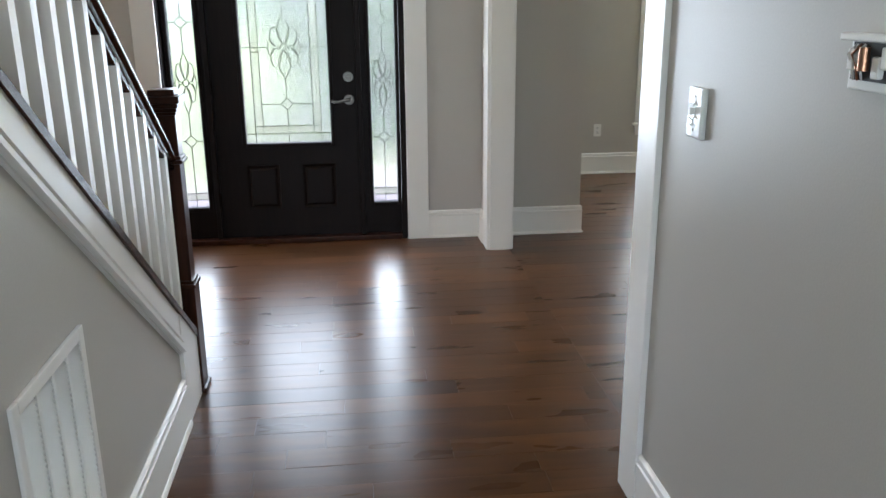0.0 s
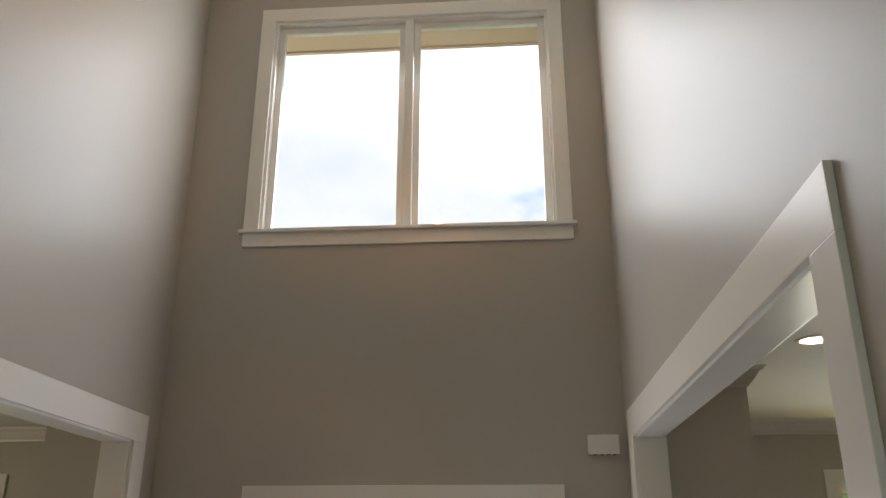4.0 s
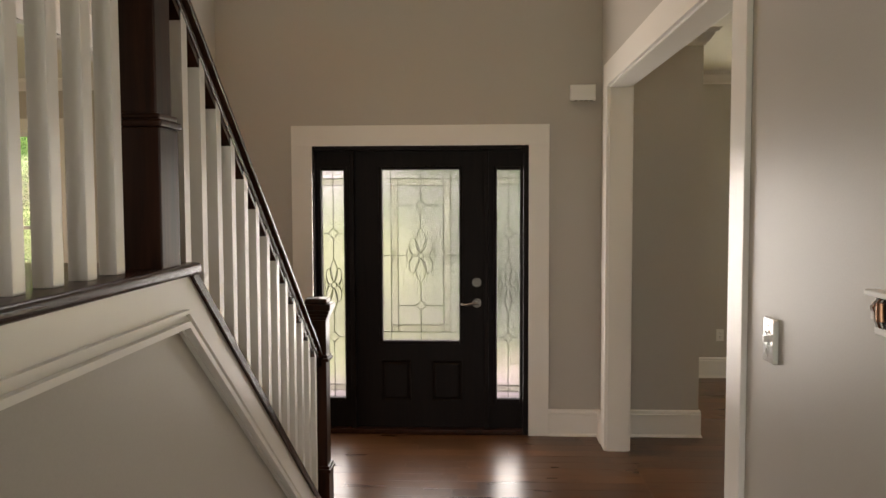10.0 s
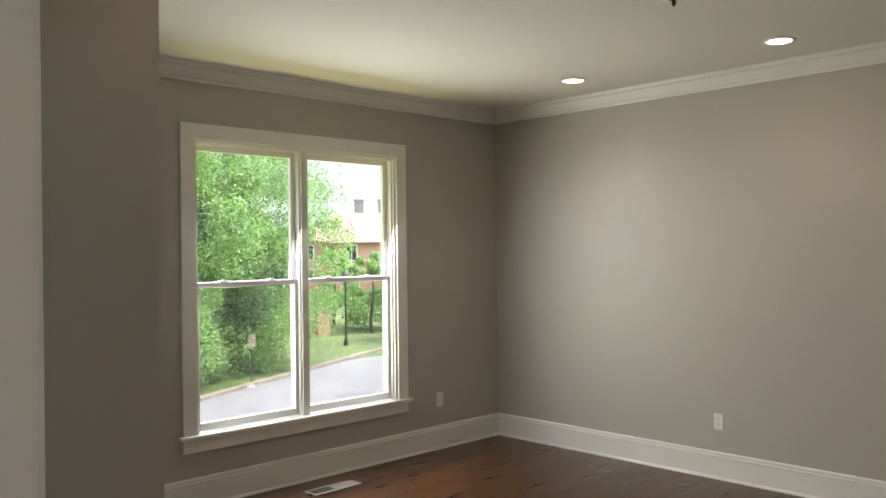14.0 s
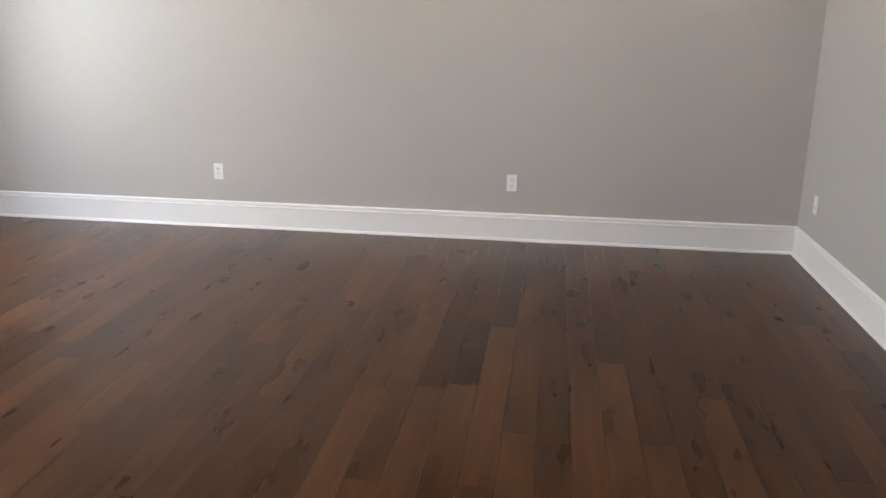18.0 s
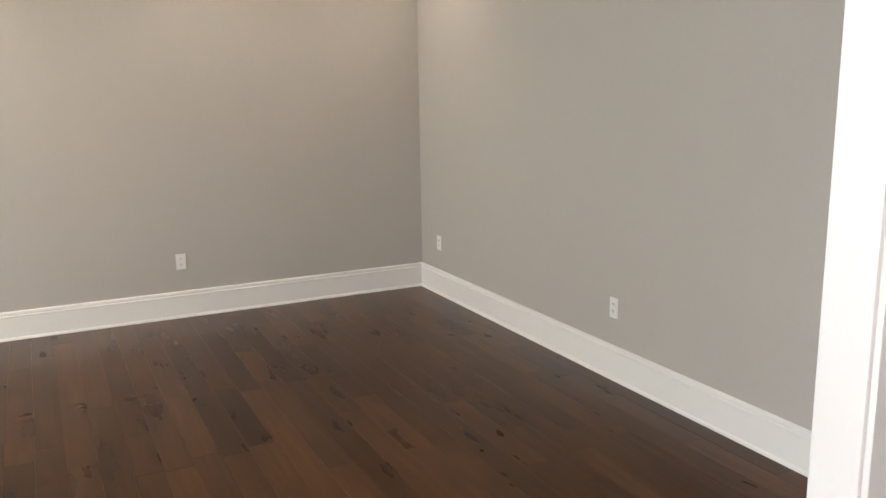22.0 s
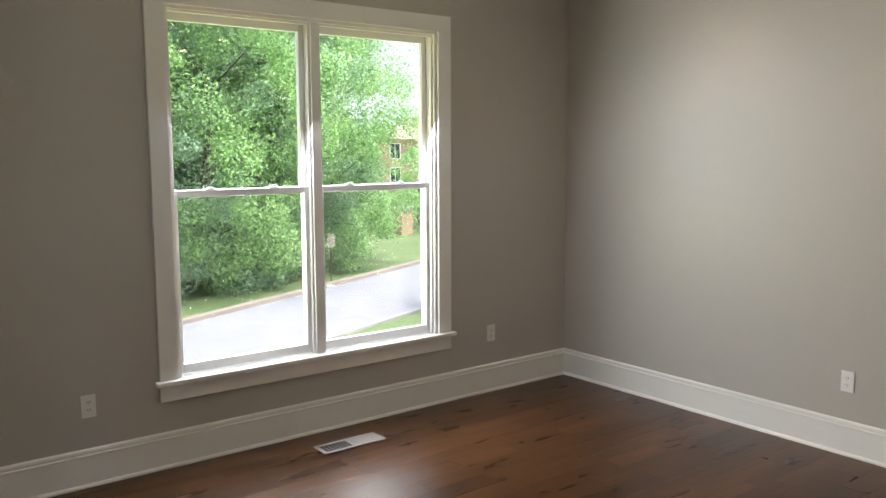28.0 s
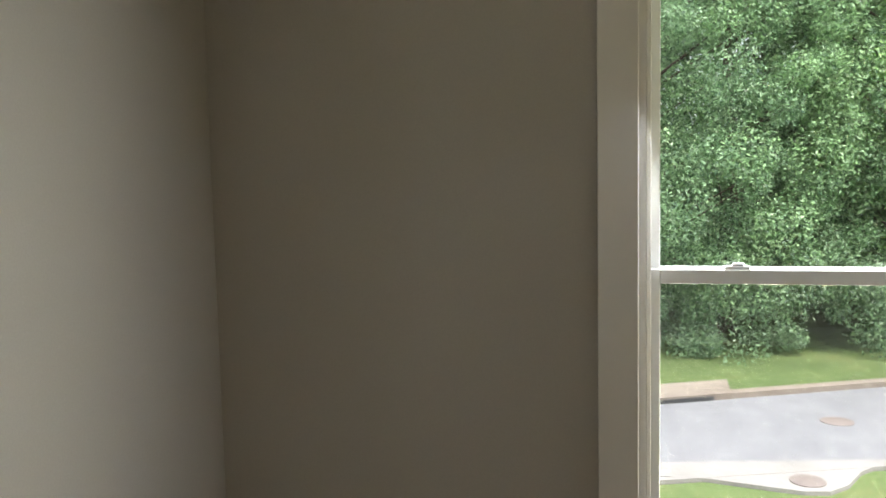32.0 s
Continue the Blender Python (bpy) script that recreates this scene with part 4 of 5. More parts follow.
    def newel(yc, z0, z1, upper, lower):
        bm = bmesh.new()
        box(bm, SX - 0.045, yc - 0.045, z0, SX + 0.045, yc + 0.045, z1 - 0.07)
        n = part("newel_post", bm, DARK, t, "dark stained square newel post", 0.004)
        for zz, w, h in ((z1 - 0.098, 0.050, 0.013), (z1 - 0.085, 0.055, 0.015), (z1 - 0.070, 0.061, 0.018), (z1 - 0.052, 0.069, 0.028), (z1 - 0.024, 0.050, 0.024)):
            boxes("newel_cap", [(SX - w, yc - w, zz, SX + w, yc + w, zz + h)], DARK, n, "", 0.006)
        for zz, w in ((upper, 0.0), (lower, 0.004)):
            boxes("newel_collar", [(SX - 0.051 - w, yc - 0.051 - w, zz - 0.008, SX + 0.051 + w, yc + 0.051 + w, zz + 0.006), (SX - 0.058 - w, yc - 0.058 - w, zz - 0.024, SX + 0.058 + w, yc + 0.058 + w, zz - 0.008)], DARK, n, "", 0.005)
        boxes("newel_base", [(SX - 0.055, yc - 0.055, z0, SX + 0.055, yc + 0.055, lower - 0.024)], DARK, n, "", 0.004)
        return n

    n1, n2 = -2.20, -4.09
    newel(n1, 0.0, 1.262, 1.000, 0.490)
    newel(n2, LAND_Z, 2.612, 2.372, 1.893)
    boxes("newel_shoe", [(SX - 0.066, n1 - 0.066, 0, SX + 0.066, n1 + 0.066, 0.022)], DARK, t, "", 0.008)

    RAIL = [(-0.026, 0.004), (-0.012, 0.008), (0.012, 0.008), (0.026, 0.004), (0.033, -0.006), (0.034, -0.020), (0.030, -0.030), (0.022, -0.036), (0.024, -0.048), (0.020, -0.062), (-0.020, -0.062), (-0.024, -0.048), (-0.022, -0.036), (-0.030, -0.030), (-0.034, -0.020), (-0.033, -0.006)]

    def rail(p, q):
        """A moulded handrail from p to q (y, z of its top)."""
        bm = bmesh.new()
        rings = [[bm.verts.new((SX + a, y, z + b)) for a, b in RAIL] for y, z in (p, q)]
        n = len(RAIL)
        for i in range(n):
            bm.faces.new((rings[0][i], rings[0][(i + 1) % n], rings[1][(i + 1) % n], rings[1][i]))
        bm.faces.new(rings[0])
        bm.faces.new(rings[1][::-1])
        return part("handrail", bm, DARK_Y, t, "dark stained moulded handrail", 0.0, True)

    rs = -0.735
    ra = (n1 - 0.045, 1.62 + (n1 - 0.045 + 3.07) * rs)
    rb = (n2 + 0.10, 1.62 + (n2 + 0.10 + 3.07) * rs)
    rail(ra, rb)
    ru = 2.480
    rail((n2 - 0.045, ru), (STAIR_END, ru))
    # upright easing where the sloping rail climbs to the level one
    bm = bmesh.new()
    box(bm, SX - 0.033, n2 + 0.045, rb[1] - 0.10, SX + 0.033, n2 + 0.108, ru + 0.004)
    part("rail_easing", bm, DARK, t, "dark upright easing of the handrail", 0.010)

    def under(y):
        return ra[1] + (y - ra[0]) * rs - 0.070

    w, gap = 0.019, 0.1275
    y, last = -2.483 + gap, None
    while y > n2 + 0.09:
        bm = bmesh.new()
        vs = [bm.verts.new((SX + a, y + b, z)) for a, b in ((-w, -w), (w, -w), (w, w), (-w, w)) for z in (top(y + b) - 0.004, under(y + b) + 0.01)]
        for f in ((0, 2, 3, 1), (2, 4, 5, 3), (4, 6, 7, 5), (6, 0, 1, 7), (0, 6, 4, 2), (1, 3, 5, 7)):
            bm.faces.new([vs[k] for k in f])
        part("baluster", bm, TRIM, t, "white square baluster", 0.002)
        y2 = y - gap
        if y2 > n2 + 0.06:
            bm = bmesh.new()
            v = [bm.verts.new((SX + a, yy, under(yy) + 0.012 - d)) for a in (-0.018, 0.018) for yy, d in ((y - w, 0.0), (y - w, 0.028), (y2 + w, 0.0), (y2 + w, 0.028))]
            for f in ((0, 1, 3, 2), (4, 6, 7, 5), (0, 4, 5, 1), (2, 3, 7, 6), (0, 2, 6, 4), (1, 5, 7, 3)):
                bm.faces.new([v[k] for k in f])
            part("fillet", bm, DARK_Y, t)
        y = y2
    y = -4.272
    while y > STAIR_END + 0.1:
        bm = bmesh.new()
        box(bm, SX - w, y - w, LAND_Z + 0.003, SX + w, y + w, ru - 0.058)
        part("baluster", bm, TRIM, t, "white square baluster", 0.002)
        boxes("fillet", [(SX - 0.018, y - 0.1235 + w, ru - 0.078, SX + 0.018, y - w, ru - 0.058)], DARK_Y, t)
        y -= 0.1235


staircase()


# ---- return air grille on the stair wall ----
def grille():
    y0, y1, z0, z1 = -3.995, -3.548, 0.22, 0.826
    t = thing("air_grille", (WX, (y0 + y1) / 2, z0), "white louvred return air grille on the wall under the stairs", "vent", "")
    w = 0.03
    boxes("frame", [(WX, y0, z0, WX + 0.012, y0 + w, z1), (WX, y1 - w, z0, WX + 0.012, y1, z1), (WX, y0 + w, z0, WX + 0.012, y1 - w, z0 + w), (WX, y0 + w, z1 - w, WX + 0.012, y1 - w, z1)], TRIM, t, "", 0.003)
    boxes("backing", [(WX + 0.0005, y0 + w, z0 + w, WX + 0.002, y1 - w, z1 - w)], SLOT, t)
    for k in range(1, 4):
        y = y0 + w + (y1 - y0 - 2 * w) * k / 4
        boxes("divider", [(WX + 0.002, y - 0.006, z0 + w, WX + 0.011, y + 0.006, z1 - w)], TRIM, t)
    z = z0 + w + 0.008
    while z < z1 - w - 0.01:
        bm = bmesh.new()
        v = [bm.verts.new(c) for c in ((WX + 0.0025, y0 + w, z + 0.011), (WX + 0.0025, y1 - w, z + 0.011), (WX + 0.010, y1 - w, z), (WX + 0.010, y0 + w, z))]
        bm.faces.new(v)
        bmesh.ops.solidify(bm, geom=bm.faces[:], thickness=0.0015)
        part("slat", bm, TRIM, t)
        z += 0.0145


grille()


# ---- plates, outlets and small fixtures ----
def plate(name, centre, axis, sign, label, kind, w=0.07, h=0.115):
    """An electrical plate on a wall; axis and sign give the way it faces."""
    cx, cy, cz = centre
    t = thing(name, centre, label, "outlet" if kind == "outlet" else "switch", "")

    def b(u0, u1, z0, z1, d0, d1):
        if axis == "x":
            return (cx + sign * d0, cy + u0, cz + z0, cx + sign * d1, cy + u1, cz + z1)
        return (cx + u0, cy + sign * d0, cz + z0, cx + u1, cy + sign * d1, cz + z1)

    boxes("cover_plate", [b(-w / 2, w / 2, -h / 2, h / 2, 0, 0.006)], PLASTIC, t, "", 0.002)
    if kind == "outlet":
        for s in (-1, 1):
            r = boxes("receptacle", [b(-0.017, 0.017, s * 0.02 - 0.014, s * 0.02 + 0.014, 0.006, 0.008)], PLASTIC, t, "", 0.001)
            boxes("slot", [b(-0.008, -0.005, s * 0.02 - 0.002, s * 0.02 + 0.008, 0.008, 0.0083), b(0.005, 0.008, s * 0.02 - 0.002, s * 0.02 + 0.008, 0.008, 0.0083), b(-0.002, 0.002, s * 0.02 - 0.010, s * 0.02 - 0.006, 0.008, 0.0083)], SLOT, r)
    elif kind == "switch":
        n = max(1, round(w / 0.06))
        for k in range(n):
            u = (k - (n - 1) / 2) * 0.046
            boxes("rocker", [b(u - 0.016, u + 0.016, -0.033, 0.033, 0.006, 0.010)], PLASTIC, t, "", 0.002)
    return t


OL = "white duplex outlet low on the grey wall"
OZC = 0.409
plate("outlet", (4.166, DY1, OZC), "y", -1, OL, "outlet")
plate("outlet", (6.81, DY1, OZC), "y", -1, OL, "outlet")
plate("outlet", (DX1, -0.12, OZC), "x", -1, OL, "outlet")
plate("outlet", (DX1, -2.23, OZC), "x", -1, OL, "outlet")
plate("outlet", (7.21, DY0, OZC), "y", 1, OL, "outlet")
plate("outlet", (5.03, DY0, OZC), "y", 1, OL, "outlet")


WRAP = paint("film_wrapped_plate", (0.74, 0.75, 0.74), 0.12, 0.05, 30.0, 0.6)


def wrapped_switch(y, z, w, h):
    """A toggle switch plate still in its clear wrinkled film."""
    t = thing("switch_plate", (FX1, y, z), "white toggle switch plate still wrapped in shiny clear film", "switch", "")
    boxes("cover_plate", [(FX1 - 0.016, y - w / 2, z - h / 2, FX1, y + w / 2, z + h / 2)], WRAP, t, "", 0.005)
    boxes("toggle", [(FX1 - 0.030, y - 0.006, z - 0.004, FX1 - 0.016, y + 0.006, z + 0.014)], PLASTIC, t, "small white toggle", 0.002)
    for k, (u, v) in enumerate(((0.0, 0.042), (0.0, -0.042))):
        bm = bmesh.new()
        cyl(bm, (FX1 - 0.018, y + u, z + v), (FX1 - 0.016, y + u, z + v), 0.0035, 0.0035, 12)
        part("screw", bm, NICKEL, t)
    for k, pts in enumerate((((-0.02, 0.02), (-0.008, 0.03), (0.008, 0.016), (0.022, 0.024)), ((-0.024, -0.012), (-0.006, -0.004), (0.006, -0.02), (0.026, -0.014)), ((-0.012, -0.03), (0.004, -0.022), (0.014, -0.034), (0.024, -0.03)))):
        bm = bmesh.new()
        tube(bm, [(FX1 - 0.0165, y + p, z + q) for p, q in pts], 0.0016, 6)
        part("film_fold", bm, WRAP, t, "fold in the clear film", 0, True)


wrapped_switch(-3.512, 1.300, 0.088, 0.128)


def thermostat(y, z):
    """A thermostat without its cover: white base, wires and coil in view."""
    t = thing("thermostat", (FX1, y, z), "white wall thermostat with its cover off and wires showing", "thermostat", "")
    w, h = 0.15, 0.095
    boxes("base", [(FX1 - 0.010, y - w / 2, z - h / 2, FX1, y + w / 2, z + h / 2)], PLASTIC, t, "white plastic base", 0.003)
    boxes("top_ledge", [(FX1 - 0.034, y - w / 2, z + h / 2 - 0.012, FX1 - 0.010, y + w / 2, z + h / 2)], PLASTIC, t, "", 0.003)
    boxes("board", [(FX1 - 0.014, y - 0.060, z - 0.030, FX1 - 0.010, y + 0.062, z + 0.033)], SLOT, t, "dark circuit board")
    for u, v, q in ((-0.045, 0.01, 0.012), (-0.02, -0.006, 0.010), (0.05, 0.004, 0.009)):
        boxes("terminal", [(FX1 - 0.026, y + u - q, z + v - 0.018, FX1 - 0.014, y + u + q, z + v + 0.018)], PLASTIC, t, "", 0.003)
    bm = bmesh.new()
    cyl(bm, (FX1 - 0.03, y + 0.005, z - 0.012), (FX1 - 0.03, y + 0.005, z + 0.026), 0.009, 0.009, 14)
    part("mercury_tube", bm, COPPER, t, "copper coloured tube", 0, True)
    for k in range(3):
        bm = bmesh.new()
        u = y + 0.025 + 0.012 * k
        tube(bm, [(FX1 - 0.016, u, z + 0.030), (FX1 - 0.028, u + 0.006, z + 0.012), (FX1 - 0.024, u - 0.004, z - 0.010), (FX1 - 0.014, u + 0.004, z - 0.030)], 0.0022, 6)
        part("wire", bm, (PLASTIC, COPPER, PLASTIC)[k], t, "", 0, True)


COPPER = metal("copper", (0.55, 0.30, 0.20), 0.35)
thermostat(-4.215, 1.470)
plate("switch", (FX1, -0.10, 1.22), "x", -1, "white rocker switch on the narrow wall beside the door", "switch")


def door_chime():
    t = thing("door_chime", (2.615, 0.0, 2.395), "white plastic door chime box high on the wall", "chime", "")
    boxes("body", [(2.528, -0.045, 2.395, 2.705, 0, 2.505)], PLASTIC, t, "", 0.005)
    for k in range(4):
        x = 2.56 + k * 0.036
        boxes("vent_slot", [(x, -0.044, 2.3935, x + 0.018, -0.01, 2.3948)], SLOT, t)


door_chime()


REGISTER = paint("register_enamel", (0.36, 0.335, 0.30), 0.45, 0.03, 60.0, 0.05)


def floor_register(x, y):
    t = thing("floor_register", (x, y, 0), "off-white metal floor register with slotted louvres", "vent", "")
    w, d = 0.40, 0.14
    boxes("rim", [(x - w / 2, y - d / 2, 0.0045, x + w / 2, y - d / 2 + 0.02, 0.010), (x - w / 2, y + d / 2 - 0.02, 0.0045, x + w / 2, y + d / 2, 0.010), (x - w / 2, y - d / 2 + 0.02, 0.0045, x - w / 2 + 0.02, y + d / 2 - 0.02, 0.010), (x + w / 2 - 0.02, y - d / 2 + 0.02, 0.0045, x + w / 2, y + d / 2 - 0.02, 0.010), (x - 0.008, y - d / 2 + 0.02, 0.0045, x + 0.008, y + d / 2 - 0.02, 0.010)], REGISTER, t, "", 0.002)
    boxes("shaft", [(x - w / 2 + 0.02, y - d / 2 + 0.02, 0.003, x + w / 2 - 0.02, y + d / 2 - 0.02, 0.005)], SLOT, t)
    for k in range(30):
        xx = x - w / 2 + 0.026 + k * 0.0122
        if abs(xx + 0.004 - x) > 0.012 and xx < x + w / 2 - 0.028 and (xx > x or k % 2 == 0):
            boxes("louvre", [(xx, y - d / 2 + 0.02, 0.005, xx + (0.0022 if xx < x else 0.010), y + d / 2 - 0.02, 0.006 if xx < x else 0.009)], REGISTER, t)


floor_register(5.487, 1.695)


# ---- lamps ----
def recessed_light(x, y, z, power, group):
    t = thing("recessed_light", (x, y, z), "lit recessed ceiling downlight with a white trim ring", "ceiling light", group)
    bm = bmesh.new()
    lathe(bm, x, y, [(0.070, z - 0.001), (0.072, z - 0.008), (0.092, z - 0.006), (0.096, z - 0.001)], 40)
    part("trim_ring", bm, TRIM, t, "", 0, True)
    bm = bmesh.new()
    lathe(bm, x, y, [(0.0, z - 0.004), (0.071, z - 0.004)], 40)
    part("lens", bm, CANLENS, t, "glowing lens")
    lamp = new("downlight_beam", bpy.data.lights.new("downlight_beam", "SPOT"))
    lamp.data.energy, lamp.data.color = power, (1.0, 0.85, 0.74)
    lamp.data.spot_size, lamp.data.spot_blend, lamp.data.shadow_soft_size = radians(125), 0.7, 0.06
    lamp.parent = t
    lamp.location = (0, 0, -0.02)
    return t


for x, y in ((6.92, 0.66), (6.92, -0.86), (6.93, -2.43), (6.94, -3.675), (3.63, -0.67)):
    recessed_light(x, y, DZ, CAN_POWER * (0.008 if x < 5 else 1.0), "dining room downlights")


def dome_light(x, y, z):
    t = thing("flush_light", (x, y, z), "unlit flush ceiling light with a frosted bowl and dark metal pan", "ceiling light", "")
    bm = bmesh.new()
    lathe(bm, x, y, [(0.0, z), (0.17, z), (0.19, z - 0.012), (0.192, z - 0.03), (0.178, z - 0.045), (0.160, z - 0.052)], 48)
    part("pan", bm, BRONZE, t, "brushed dark metal pan", 0, True)
    bm = bmesh.new()
    lathe(bm, x, y, [(0.158, z - 0.050), (0.152, z - 0.075), (0.128, z - 0.105), (0.085, z - 0.128), (0.03, z - 0.138), (0.0, z - 0.139)], 48)
    part("bowl", bm, FROST, t, "frosted white glass bowl", 0, True)
    bm = bmesh.new()
    lathe(bm, x, y, [(0.0, z - 0.137), (0.018, z - 0.139), (0.020, z - 0.146), (0.008, z - 0.15), (0.012, z - 0.16), (0.006, z - 0.172), (0.0, z - 0.176)], 20)
    part("finial", bm, BRONZE, t, "small metal finial", 0, True)


dome_light(5.285, -1.112, DZ)


def chandelier(cx, cy, z0, z1, side, turn, ceiling):
    t = thing("chandelier", (cx, cy, z0), "open wooden box-frame chandelier with five lit candle bulbs", "chandelier", "")
    h, b = side / 2, 0.0165
    rot = Matrix.Translation((cx, cy, 0)) @ Matrix.Rotation(turn, 4, "Z")

    def bar(x0, y0, za, x1, y1, zb, name="frame_bar"):
        bm = bmesh.new()
        box(bm, x0, y0, za, x1, y1, zb)
        bmesh.ops.bevel(bm, geom=bm.edges[:], offset=0.002, segments=1, affect="EDGES")
        bm.transform(rot)
        part(name, bm, ORANGE_WOOD, t, "reddish brown wooden frame bar")

    for z in (z0, z1 - 2 * b):
        for s in (-1, 1):
            bar(-h, s * (h - b) - b, z, h, s * (h - b) + b, z + 2 * b)
            bar(s * (h - b) - b, -h + 2 * b, z, s * (h - b) + b, h - 2 * b, z + 2 * b)
    for sx in (-1, 1):
        for sy in (-1, 1):
            bar(sx * (h - b) - b, sy * (h - b) - b, z0 + 2 * b, sx * (h - b) + b, sy * (h - b) + b, z1 - 2 * b, "frame_post")
    zt = z1 + 0.045
    for sx in (-1, 1):
        for sy in (-1, 1):
            bm = bmesh.new()
            e = (h - 0.02)
            pts = []
            for k in range(15):
                f = k / 14
                r = f
                z = zt - 0.005 + (z1 - 0.02 - zt) * (1 - (1 - f) ** 2) - 0.055 * math.sin(math.pi * f) 
                pts.append(rot @ Vector((sx * e * r, sy * e * r, z)))
            tube(bm, pts, 0.006, 8)
            part("strap", bm, BRONZE, t, "curved metal strap", 0, True)
    bm = bmesh.new()
    lathe(bm, cx, cy, [(0.0, zt + 0.012), (0.02, zt + 0.01), (0.03, zt - 0.004), (0.03, zt - 0.014), (0.012, zt - 0.025), (0.0, zt - 0.028)], 20)
    part("hub", bm, BRONZE, t, "metal hub", 0, True)
    zc = z0 + 0.045
    bm = bmesh.new()
    cyl(bm, (cx, cy, zc), (cx, cy, zt - 0.02), 0.006, 0.006, 10)
    part("stem", bm, BRONZE, t, "", 0, True)
    for sx, sy in ((-1, -1), (1, 1)):
        bm = bmesh.new()
        tube(bm, [rot @ Vector((sx * 0.02, sy * 0.02, zt - 0.015)), rot @ Vector((sx * 0.022, sy * 0.022, zt - 0.12)), rot @ Vector((sx * 0.012, sy * 0.012, zc + 0.01))], 0.0045, 8)
        part("stem_strap", bm, BRONZE, t, "", 0, True)
    bm = bmesh.new()
    tube(bm, [(cx + 0.016 * math.cos(k * math.pi / 10), cy, zt + 0.024 + 0.016 * math.sin(k * math.pi / 10)) for k in range(21)], 0.003, 8)
    part("ring", bm, BRONZE, t, "", 0, True)
    bm = bmesh.new()
    lathe(bm, cx, cy, [(0.0, zc - 0.03), (0.012, zc - 0.028), (0.03, zc - 0.016), (0.034, zc - 0.005), (0.03, zc + 0.006), (0.008, zc + 0.014), (0.0, zc + 0.014)], 24)
    part("lower_hub", bm, BRONZE, t, "", 0, True)
    for k in range(5):
        a = turn + 2 * math.pi * k / 5 + 0.25
        ux, uy = math.cos(a), math.sin(a)
        rr = 0.115
        bm = bmesh.new()
        tube(bm, [(cx + ux * r, cy + uy * r, zc + dz) for r, dz in ((0.02, -0.005), (0.05, -0.012), (0.085, -0.012), (0.106, -0.004), (rr, 0.014), (rr, 0.022))], 0.005, 8)
        arm = part("arm", bm, BRONZE, t, "", 0, True)
        bm = bmesh.new()
        lathe(bm, cx + ux * rr, cy + uy * rr, [(0.0, zc + 0.016), (0.018, zc + 0.018), (0.018, zc + 0.024), (0.0135, zc + 0.026), (0.0135, zc + 0.080), (0.0, zc + 0.081)], 16)
        part("candle_sleeve", bm, BRONZE, arm, "", 0, True)
        bm = bmesh.new()
        lathe(bm, cx + ux * rr, cy + uy * rr, [(0.0, zc + 0.080), (0.008, zc + 0.062), (0.015, zc + 0.098), (0.0145, zc + 0.112), (0.007, zc + 0.130), (0.0, zc + 0.137)], 16)
        part("bulb", bm, BULB, arm, "glowing candle bulb", 0, True)
    lamp = new("chandelier_glow", bpy.data.lights.new("chandelier_glow", "POINT"))
    lamp.data.energy, lamp.data.color, lamp.data.shadow_soft_size = CHANDELIER_POWER, (1.0, 0.50, 0.18), 0.03
    lamp.parent = t
    lamp.location = (0, 0, zc + 0.17 - z0)
    # chain and canopy
    z, k = zt + 0.036, 0
    while z < ceiling - 0.06:
        bm = bmesh.new()
        pts = []
        for j in range(13):
            a = 2 * math.pi * j / 12
            u, w = 0.009 * math.cos(a), 0.021 * math.sin(a)
            pts.append((cx + (u if k % 2 == 0 else 0), cy + (u if k % 2 else 0), z + 0.021 + w))
        tube(bm, pts, 0.0026, 6)
        part("chain_link", bm, BRONZE, t, "", 0, True)
        z += 0.034
        k += 1
    bm = bmesh.new()
    lathe(bm, cx, cy, [(0.0, ceiling - 0.055), (0.012, ceiling - 0.052), (0.02, ceiling - 0.035), (0.058, ceiling - 0.022), (0.065, ceiling - 0.012), (0.065, ceiling), (0.0, ceiling)], 32)
    part("canopy", bm, NICKEL, t, "round metal ceiling canopy", 0, True)


chandelier(1.478, -2.258, 4.63, 4.915, 0.515, radians(-18.5), FZ)

# ---- outside ----
STREET = -3.6


def kerb_line(x):
    """The far edge of the street: y for an x; it climbs away to the right."""
    return 16.7 + 0.445 * x + 0.0006 * x * x


def near_line(x):
    return 12.55 + 0.33 * x + 0.0025 * x * x


def wood_edge(x):
    """Where the undergrowth begins on the far verge."""
    return 23.2 + 0.24 * (x - 5.0) + 0.30 * max(0.0, x - 16.0)


def outside_height(x, y):
    """Ground height: a bank that falls from the house to the street, a level verge beyond."""
    f = min(1.0, max(0.0, (y - 2.2) / 10.0))
    return -0.6 + (STREET - 0.06 + 0.6) * f * f * (3 - 2 * f) + (0.0 if y < 27 else min(1.5, 0.03 * (y - 27)))


def ground():
    bm = bmesh.new()
    xs = [-600, -200, -90, -60] + [-40 + 4.0 * k for k in range(30)] + [100, 140, 250, 600]
    ys = [-600, -100, -30, -12, 0.5, 1.3, 2.2] + [3.2 + 1.0 * k for k in range(12)] + [17, 20, 24, 27, 30, 34, 40, 50, 77, 120, 250, 600]
    vs = {}
    for i, x in enumerate(xs):
        for j, y in enumerate(ys):
            vs[i, j] = bm.verts.new((x, y, outside_height(x, y)))
    for i in range(len(xs) - 1):
        for j in range(len(ys) - 1):
            bm.faces.new((vs[i, j], vs[i + 1, j], vs[i + 1, j + 1], vs[i, j + 1]))
    return structure("ground", bm, GRASS, "sunlit green lawn falling to the street", "ground", 0, True)


ground()


